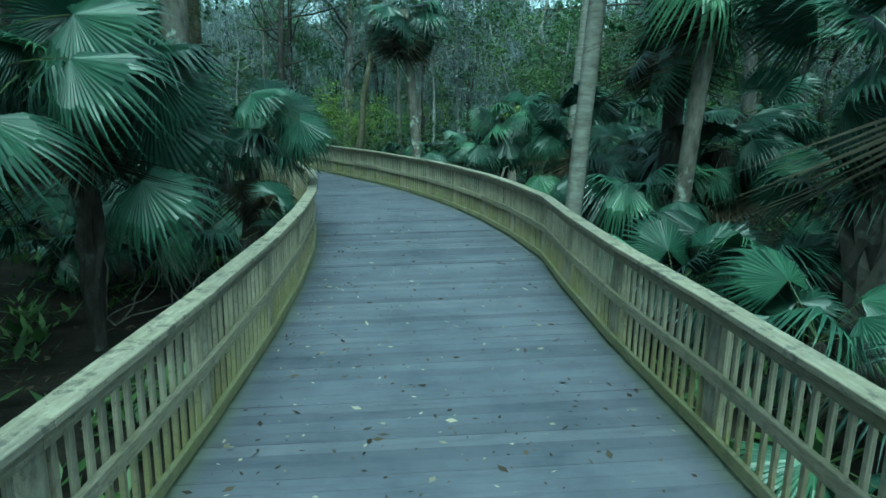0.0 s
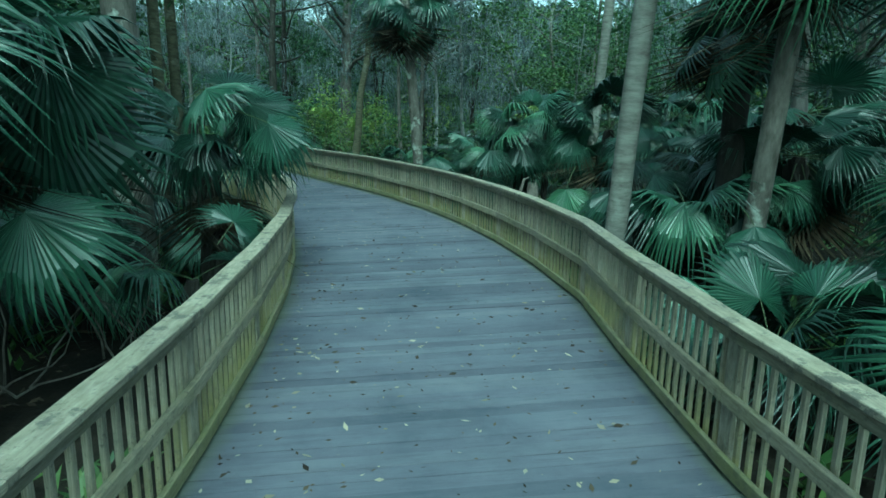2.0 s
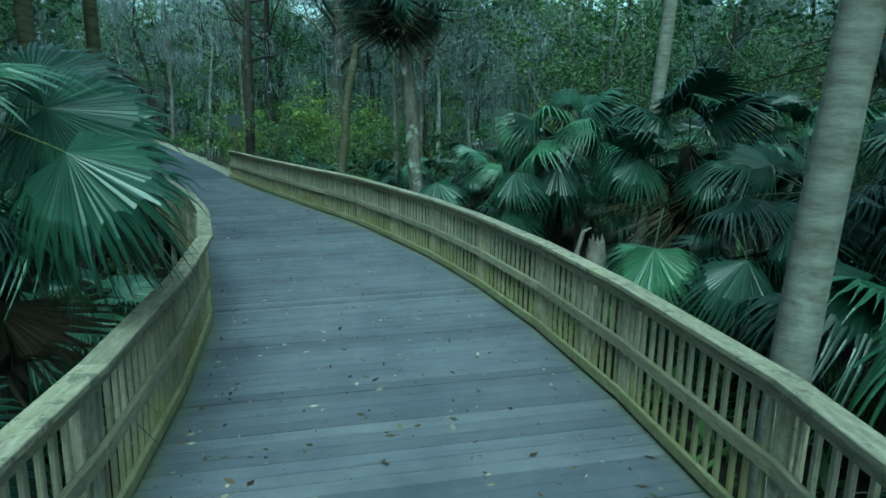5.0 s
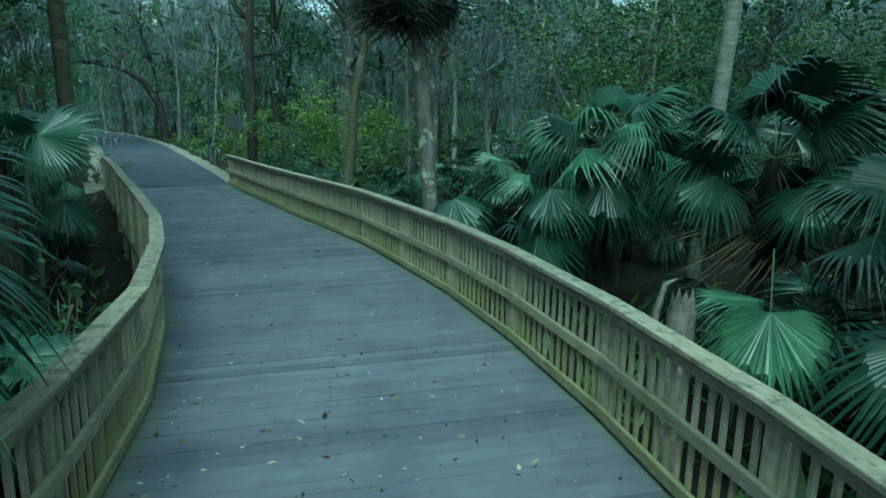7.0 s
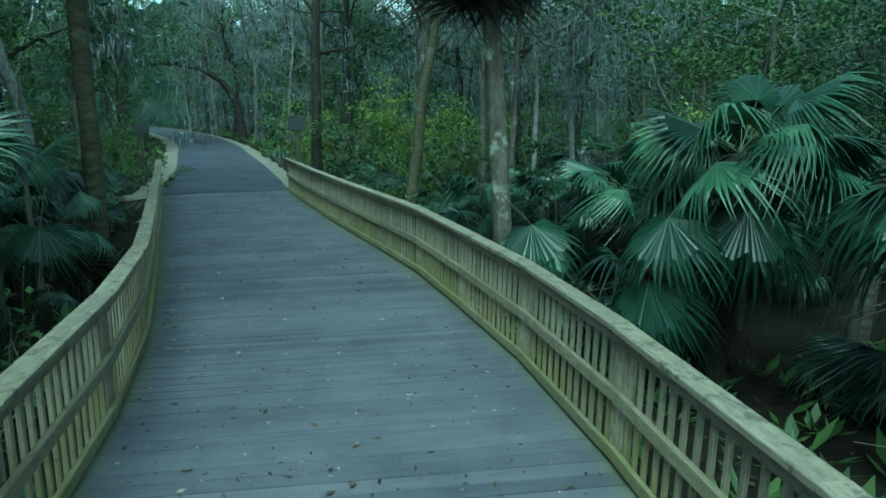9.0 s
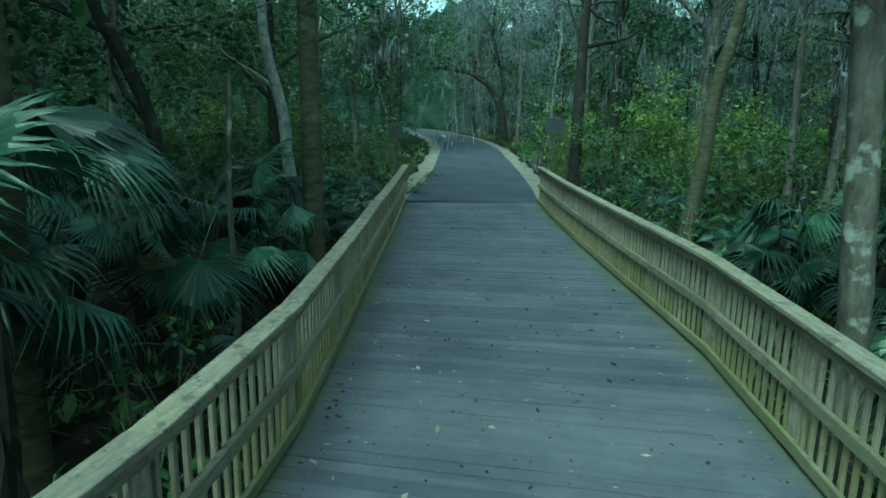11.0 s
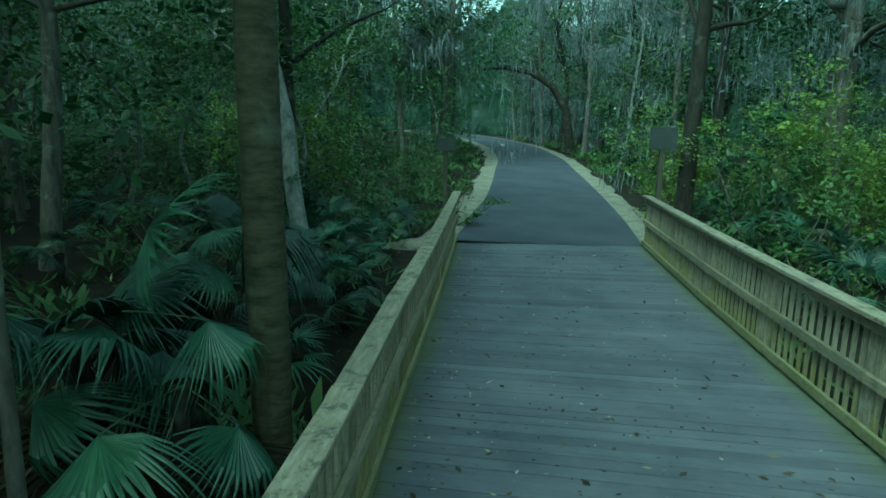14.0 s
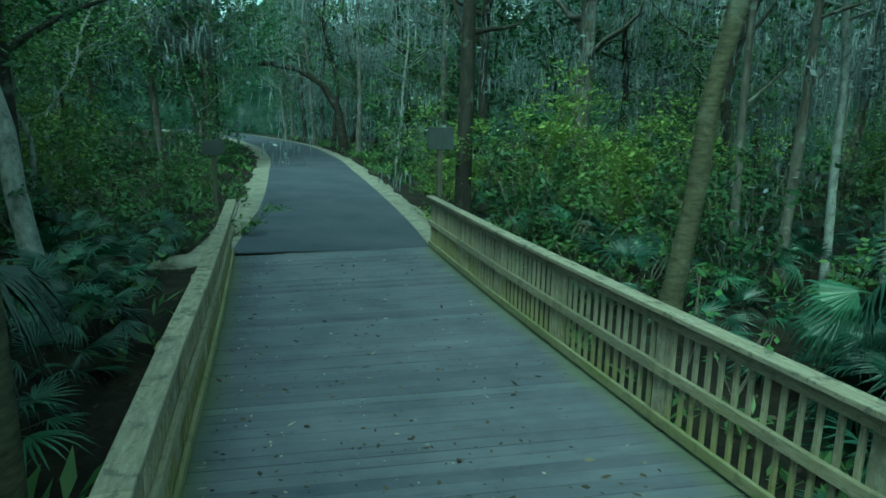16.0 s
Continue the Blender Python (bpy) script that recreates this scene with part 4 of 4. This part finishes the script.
def shrub_spots():
    rng = random.Random(78)
    out = [(-5.4, 33.6, 1), (-4.2, 35.2, 1), (-6.6, 35.6, 1), (-3.2, 33.0, 1), (-5.6, 31.6, 0), (-8.4, 32.4, 1), (-4.6, 30.4, 0), (-3.2, 30.6, 3), (-6.2, 30.4, 3), (-2.2, 32.2, 0), (-5.2, 28.6, 2), (-3.9, 27.4, 2), (-2.4, 28.4, 3), (-9.3, 35.2, 2), (-10.6, 38.0, 0), (-4.5, 38.0, 1), (-7.4, 38.5, 0)]
    out += [(-13.2, 26.6, 2), (-12.0, 28.2, 2), (-14.4, 29.2, 0), (-15.4, 31.2, 2), (-16.6, 32.6, 0), (-14.6, 26.0, 3), (-17.5, 34.6, 0), (-19.2, 37.0, 3), (-13.4, 23.6, 3), (-16.4, 28.2, 1)]
    tries = 0
    while len(out) < 205 and tries < 9000:
        tries += 1
        a = math.radians(rng.uniform(-60, 95))
        r = 7 + 40 * rng.random() ** 0.8
        x, y = -2 - math.sin(a) * r, 8 + math.cos(a) * r
        if not clear(x, y, 4.6, 3.2) or any((x - p[0]) ** 2 + (y - p[1]) ** 2 < 1.3 for p in out):
            continue
        out.append((x, y, rng.choice((0, 0, 2, 3, 3, 2, 1) if y > 24 else (0, 2, 3, 3))))
    return out


put(SHRUBS, shrub_spots(), 19, scale=(0.75, 1.25))


def lone_trunk(x, y, height, radius, bends, mat, seed, label, limbs=4, leaf=None, leaves=900):
    t = thing("tree", x, y, land(x, y), label, "tree", "trees beside the boardwalk")
    tm, ends = trunk_mesh(height, radius, bends, mat, seed, limbs)
    part("trunk", tm, t)
    high = [e for e in ends if e.z > height * 0.55] or ends
    if leaves:
        part("crown", crown_mesh([e + Vector((0, 0, 1.5)) for e in high], seed + 5, leaf or LEAF_OAK, leaves * 3, 0.18, 2.4, 0.0), t)
    return t


lone_trunk(-4.6, 11.2, 11.0, 0.29, [(0, 0, 0), (0.3, 0.02, 0.0), (1, -0.1, 0.2)], BARK_LICHEN, 401, "thick pine trunk with plated grey-brown bark")
lone_trunk(-3.62, 26.3, 9.5, 0.16, [(0, 0, 0), (0.3, 0.26, 0.1), (0.55, 0.62, 0.1), (1, 1.0, 0.3)], BARK_MOSSY, 402, "slender leaning trunk with mossy bark beyond the railing")
lone_trunk(-7.95, 31.5, 11.0, 0.2, [(0, 0, 0), (0.4, 0.05, 0.0), (1, 0.3, 0.2)], BARK_DARK, 403, "dark straight trunk beside the trail", 9, leaves=1500)
lone_trunk(-12.3, 24.2, 10.0, 0.16, [(0, 0, 0), (0.2, -0.18, -0.1), (0.45, -0.6, -0.3), (1, -1.3, -0.6)], BARK_PALE, 404, "leaning tree with pale blotched bark")
lone_trunk(-15.7, 26.8, 9.0, 0.2, [(0, 0, 0), (1, -0.1, 0.0)], BARK_DARK, 405, "dark thin trunk beside a palm")
lone_trunk(-7.0, 17.85, 3.4, 0.055, [(0, 0, 0), (0.3, 0.05, 0.0), (0.6, -0.06, 0.05), (1, -0.02, 0.1)], BARK_LICHEN, 406, "thin pale lichened stem in deep shade", 2, leaves=0)
lone_trunk(-6.2, 41.0, 14.0, 0.38, [(0, 0, 0), (0.5, 0.15, 0), (1, 0.5, 0.3)], BARK_OAK, 407, "broad dark oak trunk deep in the woods", 12, LEAF_GREY, 2200)
lone_trunk(-2.15, 31.2, 10.0, 0.10, [(0, 0, 0), (0.5, -0.1, 0), (1, 0.3, 0.3)], BARK_OAK, 410, "grey trunk among green bushes")
lone_trunk(-1.28, 31.0, 10.0, 0.12, [(0, 0, 0), (0.5, 0.1, 0), (1, 0.2, 0.3)], BARK_OAK, 411, "grey trunk among green bushes")


def arching_tree():
    t = thing("tree", -21.9, 54.4, land(-21.9, 54.4), "dark tree bent in an arch towards the trail", "tree", "trees beside the trail")
    g = Geo()
    pts = [(0.2, 0.1, -0.2), (0.0, 0.0, 1.4), (-0.2, -0.1, 2.7), (-1.0, -0.5, 4.15), (-2.2, -1.1, 5.0), (-3.7, -1.8, 5.3), (-5.0, -2.4, 5.2)]
    g.tube(pts, [0.34, 0.30, 0.26, 0.23, 0.20, 0.16, 0.07], 8)
    part("trunk", g.mesh("trunk", BARK_DARK, smooth=True), t)
    ends = [Vector(p) + Vector((0, 0, 0.6)) for p in pts[4:]]
    part("crown", crown_mesh(ends, 55, LEAF_OAK, 500, 0.18, 1.5), t)


arching_tree()


def backdrop():
    """The far edge of the woods: an uneven bank of foliage past fifty metres."""
    g = Geo()
    n = 900
    rng = random.Random(5)
    for i in range(n + 1):
        a = 2 * math.pi * i / n
        r = 74 + 2 * math.sin(9 * a) + rng.uniform(-0.2, 0.2)
        top = 15.0 + 1.0 * math.sin(5 * a + 1) + 2.4 * math.sin(37 * a) * math.sin(11 * a) + rng.uniform(-0.9, 0.9)
        x, y = -8 + math.sin(a) * r, 15 + math.cos(a) * r
        g.v.extend([(x, y, -1.5), (x, y, top * 0.5), (x, y, top)])
    for i in range(n):
        for k in (0, 1):
            g.f.append([i * 3 + k, i * 3 + 3 + k, i * 3 + 4 + k, i * 3 + 1 + k])
            g.mi.append(0)
            g.uv.extend([(0.0, 0.0)] * 4)
    tagged(new("backdrop", g.mesh("backdrop", FAR)), "distant wall of grey-green woods, haze and dim gaps in its colour", "woods", kind="structure")


backdrop()

# ---- low undergrowth ----


def undergrowth():
    """Ferns and low blades that cover the forest floor."""
    g, rng = Geo(), random.Random(31)
    line = np.vstack([DECK_XY, TRAIL_XY[:90]])
    made = 0
    while made < 3000:
        c = line[rng.randrange(len(line))]
        a, r = rng.uniform(0, 6.28), rng.uniform(2.4, 13.0)
        x, y = c[0] + math.cos(a) * r, c[1] + math.sin(a) * r
        if near(DECK_XY, x, y) < 2.35 or near(TRAIL_XY, x, y) < 2.6:
            continue
        if noise.noise((x * 0.45, y * 0.45, 7.0)) < -0.12:
            continue
        made += 1
        z = land(x, y)
        tall = rng.uniform(0.15, 0.5)
        for k in range(9):
            b2 = rng.uniform(0, 6.28)
            d = Vector((math.cos(b2), math.sin(b2), rng.uniform(0.3, 1.6))).normalized()
            p = Vector((x + rng.uniform(-0.15, 0.15), y + rng.uniform(-0.15, 0.15), z + rng.uniform(0, tall * 0.5)))
            s = tall * rng.uniform(0.5, 1.0)
            g.leaf(p, d, Vector((0, 0, 1)), s, s * rng.uniform(0.15, 0.4))
    tagged(new("undergrowth", g.mesh("undergrowth", LEAF_SHRUB)), "low ferns and seedlings covering the forest floor", "undergrowth", kind="stuff")


undergrowth()


def low_palmettos():
    rng = random.Random(91)
    made = []
    while len(made) < 46:
        x, y = rng.uniform(-20, 3), rng.uniform(20, 40)
        if near(DECK_XY, x, y) < 2.7 or near(TRAIL_XY, x, y) < 3.0 or math.hypot(x + 7, y - 20) < 3.5:
            continue
        if any(math.hypot(x - a, y - b2) < 1.3 for a, b2 in made):
            continue
        made.append((x, y))
        palm(x, y, rng.uniform(0.15, 0.5), 6, rng.uniform(0.45, 0.75), 700 + len(made), "low palmetto with stiff green fans on the forest floor", rise=(5, 65), dead=1, radius=0.05, fans=FANS_STIFF)


low_palmettos()
for k, (x, y) in enumerate([(-10.7, 23.2), (-11.2, 23.7), (-11.0, 22.7), (-9.3, 21.7), (-10.1, 22.9), (-10.6, 21.5), (-11.7, 23.0), (-11.3, 24.5), (-12.4, 24.9), (-12.2, 26.4), (-13.0, 25.6), (-9.0, 20.9), (-13.2, 27.4), (-3.7, 29.2), (-4.6, 29.8), (-3.3, 25.6), (-2.6, 26.7), (-2.2, 24.9)]):
    palm(x, y, 0.2, 6, 0.55, 860 + k, "low palmetto with narrow green fans covering the forest floor", rise=(0, 60), dead=0, radius=0.05, fans=FANS_STIFF)

# ---- signs by the trail ----


def sign(x, y, z_top, width, height, yaw, label, base=None):
    z = land(x, y) if base is None else base
    s = thing("sign", x, y, z, label, "sign", "trail signs")
    s.rotation_euler = (0, 0, radians(yaw))
    g = bar(Vector((-0.045, -0.045, 0)), Vector((0.045, -0.045, 0)), Vector((-0.045, 0.045, 0)), Vector((0.045, 0.045, 0)), -0.2, z_top - z - 0.02)
    part("post", g.mesh("post", SIGN_POST), s)
    w = width / 2
    g = bar(Vector((-w, -0.075, 0)), Vector((-w, -0.05, 0)), Vector((w, -0.075, 0)), Vector((w, -0.05, 0)), z_top - z - height, z_top - z)
    part("panel", g.mesh("panel", SIGN_GREY), s, "plain weathered grey panel")
    return s


sign(-12.66, 28.84, 1.85, 0.44, 0.30, 32, "small grey sign panel on a wooden post beside the trail")
sign(-8.15, 30.3, 2.2, 0.56, 0.46, 32, "faded grey sign panel on a wooden post beside the trail")

# ---- small things ----


def stump(x, y):
    s = thing("broken_stump", x, y, land(x, y), "broken pale stump of a dead palm behind the railing", "stump")
    rng = random.Random(3)
    g = Geo()
    g.tube([(0, 0, -0.1), (0.02, 0, 0.6), (0.03, 0.02, 1.2), (0.05, 0.03, 1.62)], [0.14, 0.12, 0.105, 0.1], 11, 0, 0.12, rng)
    for k in range(11):
        a = k * 0.57
        p = Vector((0.05 + 0.085 * math.cos(a), 0.03 + 0.085 * math.sin(a), 1.52))
        g.leaf(p, Vector((0.1 * math.cos(a), 0.1 * math.sin(a), 1)).normalized(), Vector((math.cos(a), math.sin(a), 0)), rng.uniform(0.12, 0.3), 0.08)
    part("wood", g.mesh("wood", TWIG), s)
    g = Geo()
    g.tube([(-0.13, -0.02, 0.9), (-0.17, -0.03, 1.3), (-0.16, -0.03, 1.6), (-0.11, -0.02, 1.82), (-0.02, 0.0, 1.86)], [0.035, 0.032, 0.028, 0.02, 0.008], 6, 0, 0.1, rng)
    part("splinter", g.mesh("splinter", TWIG), s, "pale split strip bent over the stump")


stump(1.32, 12.75)


def vine(x, y, seed, height, spread, count, label):
    """A seedling with large bright leaves."""
    rng = random.Random(seed)
    z = land(x, y)
    v = thing("seedling", x, y, z, label, "plant", "broad-leaved seedlings")
    g, ends = Geo(), []
    for k in range(5):
        line = [Vector((0, 0, -0.05))]
        d = Vector((rng.uniform(-0.5, 0.5), rng.uniform(-0.5, 0.5), 1)).normalized()
        for j in range(5):
            d = (d + Vector((rng.uniform(-0.25, 0.25), rng.uniform(-0.25, 0.25), 0))).normalized()
            line.append(line[-1] + Vector((d.x * spread, d.y * spread, d.z * height)) * 0.2)
        g.tube([tuple(q) for q in line], [0.008] * 6, 4)
        ends.extend(line[2:])
    part("woody_base", g.mesh("woody_base", TWIG), v)
    lf = Geo()
    for k in range(count):
        e = rng.choice(ends) + unit(rng) * 0.06
        d = unit(rng)
        d.z = -0.25
        d.normalize()
        s = rng.uniform(0.09, 0.17)
        lf.leaf(e, d, Vector((0, 0, 1)), s, s * 0.62)
    part("foliage", lf.mesh("foliage", LEAF_VINE), v)


for k, (x, y, h) in enumerate([(-6.6, 17.1, 1.3), (-5.0, 15.3, 1.0), (-5.9, 15.9, 1.2), (-4.6, 14.3, 1.1), (-3.42, 25.1, 1.3), (-3.0, 24.4, 0.9), (-5.1, 14.0, 1.0), (-6.1, 16.3, 0.9), (-4.4, 13.3, 1.0)]):
    vine(x, y, 500 + k, h, 0.8, 34, "seedling with bright broad leaves under the palms")


def dead_branch(x, y, seed, label):
    rng = random.Random(seed)
    b2 = thing("dead_branch", x, y, land(x, y), label, "branch", "dead branches")
    for k in range(6):
        g = Geo()
        p = Vector((rng.uniform(-0.3, 0.3), rng.uniform(-0.3, 0.3), 0.0))
        d = Vector((rng.uniform(-0.8, 0.8), rng.uniform(-0.8, 0.8), rng.uniform(0.2, 1))).normalized()
        line = [p]
        for j in range(7):
            d = (d + unit(rng) * 0.35).normalized()
            line.append(line[-1] + d * 0.26)
        g.tube([tuple(q) for q in line], [0.014 - 0.0015 * j for j in range(8)], 5)
        part("twig", g.mesh("twig", TWIG), b2)


for k, (x, y) in enumerate([(-3.9, 9.0), (-4.3, 8.0), (-7.4, 15.6), (4.2, 10.2), (3.4, 14.6), (3.6, 13.0), (-8.4, 18.0), (4.3, 8.4)]):
    dead_branch(x, y, 600 + k, "tangle of pale dead twigs in the undergrowth")


def floor_litter():
    """Dry leaves on the forest floor near the deck."""
    g, rng = Geo(), random.Random(8)
    for k in range(9000):
        t = rng.random()
        c = DECK_XY[int(t * (len(DECK_XY) - 1))]
        x, y = c[0] + rng.uniform(-9, 9), c[1] + rng.uniform(-4, 6)
        if near(DECK_XY, x, y) < 1.9 or near(TRAIL_XY, x, y) < 1.9:
            continue
        d = unit(rng)
        d.z *= 0.25
        d.normalize()
        s = rng.uniform(0.06, 0.14)
        g.leaf(Vector((x, y, land(x, y) + 0.015)), d, (Vector((0, 0, 1)) + unit(rng) * 0.5).normalized(), s, s * 0.5)
    tagged(new("leaf_litter", g.mesh("leaf_litter", LEAF_FALLEN)), "scattered dry brown leaves on the forest floor", "leaves", kind="stuff")


floor_litter()


def deck_litter():
    """Small dry leaves and crumbs on the deck, thickest along the railing."""
    g, rng = Geo(), random.Random(12)
    n = len(LEFT)
    for k in range(3600):
        t = rng.random()
        a, b2 = LEFT[int(t * (n - 1))], RIGHT[int(t * (len(RIGHT) - 1))]
        u = rng.random() ** 1.6 if rng.random() < 0.6 else rng.random()
        p = a.lerp(b2, 0.03 + 0.94 * u)
        d = unit(rng)
        d.z = rng.uniform(0.0, 0.25)
        d.normalize()
        s = rng.uniform(0.02, 0.05) if rng.random() < 0.8 else rng.uniform(0.05, 0.095)
        g.leaf(Vector((p.x, p.y, 0.006)), d, (Vector((0, 0, 1)) + unit(rng) * 0.35).normalized(), s, s * 0.5, 1 if rng.random() < 0.3 else 0, 0.1)
    tagged(new("deck_litter", g.mesh("deck_litter", LEAF_FALLEN, LEAF_BLEACHED)), "small dry leaves scattered over the boardwalk", "leaves", kind="stuff")


deck_litter()

# ---- deck: each board a piece of its own ----


def build_deck():
    deck = tagged(thing("boardwalk", 0, 0, 0, "boardwalk of weathered blue-grey boards with green edges", "boardwalk"), kind="structure")
    rng = random.Random(21)
    length = (len(LEFT) + len(RIGHT)) * 0.05 / 2
    count = min(299, round(length / 0.142))

    def along(line, t):
        f = t * (len(line) - 1)
        i = min(len(line) - 2, int(f))
        return line[i].lerp(line[i + 1], f - i)

    for k in range(count):
        t0, t1 = k / count, (k + 1) / count
        gap = rng.choice((0.0002, 0.0002, 0.0003, 0.0003, 0.0008, 0.0015, 0.005))
        a0, b0, a1, b1 = along(LEFT, t0), along(RIGHT, t0), along(LEFT, t1), along(RIGHT, t1)
        e0, e1 = (b0 - a0).normalized() * 0.13, (b1 - a1).normalized() * 0.13
        top = [a0 - e0, b0 + e0, b1 + e1, a1 - e1]
        h = rng.gauss(0, 0.0016)
        tilt = rng.gauss(0, 0.0014)
        c = rng.choice((0.0006, 0.0008, 0.0012, 0.002, 0.004))
        g = Geo()
        mid = (a0 + b0 + a1 + b1) / 4
        across = (a1 - a0).normalized()
        v = []
        for z, inset in ((-0.04, 0.0), (h - 0.016, gap), (h, c + gap)):
            for j, q in enumerate(top):
                s = 1 if j < 2 else -1
                w = q + across * (inset * s) - mid
                v.append((w.x, w.y, z + (tilt if j < 2 else -tilt)))
        u = rng.uniform(0, 50)
        f, uv = [], []
        for ring in (0, 4):
            for j in range(4):
                f.append((ring + j, ring + (j + 1) % 4, ring + 4 + (j + 1) % 4, ring + 4 + j))
                uv.append([(-1, u), (1, u), (1, u + 0.02), (-1, u + 0.02)] if j % 2 == 0 else [(1, u)] * 4)
        f.append((8, 9, 10, 11))
        uv.append([(-1, u), (1, u), (1, u + 1), (-1, u + 1)])
        g.add(v, f, 0, uv)
        part("board", g.mesh("board", DECK), deck, m=Matrix.Translation(mid))
    for off in (0.06, 0.5, 0.94):
        g = Geo()
        line = [a.lerp(b2, off) for a, b2 in ((along(LEFT, i / 40), along(RIGHT, i / 40)) for i in range(41))]
        for i, p in enumerate(line):
            d = (line[min(i + 1, 40)] - line[max(i - 1, 0)]).normalized()
            w = Vector((d.y, -d.x, 0)) * 0.04
            g.v.extend([(p.x - w.x, p.y - w.y, -0.28), (p.x + w.x, p.y + w.y, -0.28), (p.x + w.x, p.y + w.y, -0.042), (p.x - w.x, p.y - w.y, -0.042)])
        for i in range(40):
            for j in range(4):
                g.f.append([i * 4 + j, i * 4 + (j + 1) % 4, i * 4 + 4 + (j + 1) % 4, i * 4 + 4 + j])
                g.mi.append(0)
                g.uv.extend([(i, 0), (i, 0.1), (i + 1, 0.1), (i + 1, 0)])
        part("stringer", g.mesh("stringer", WOOD), deck, "timber beam under the boards")


build_deck()
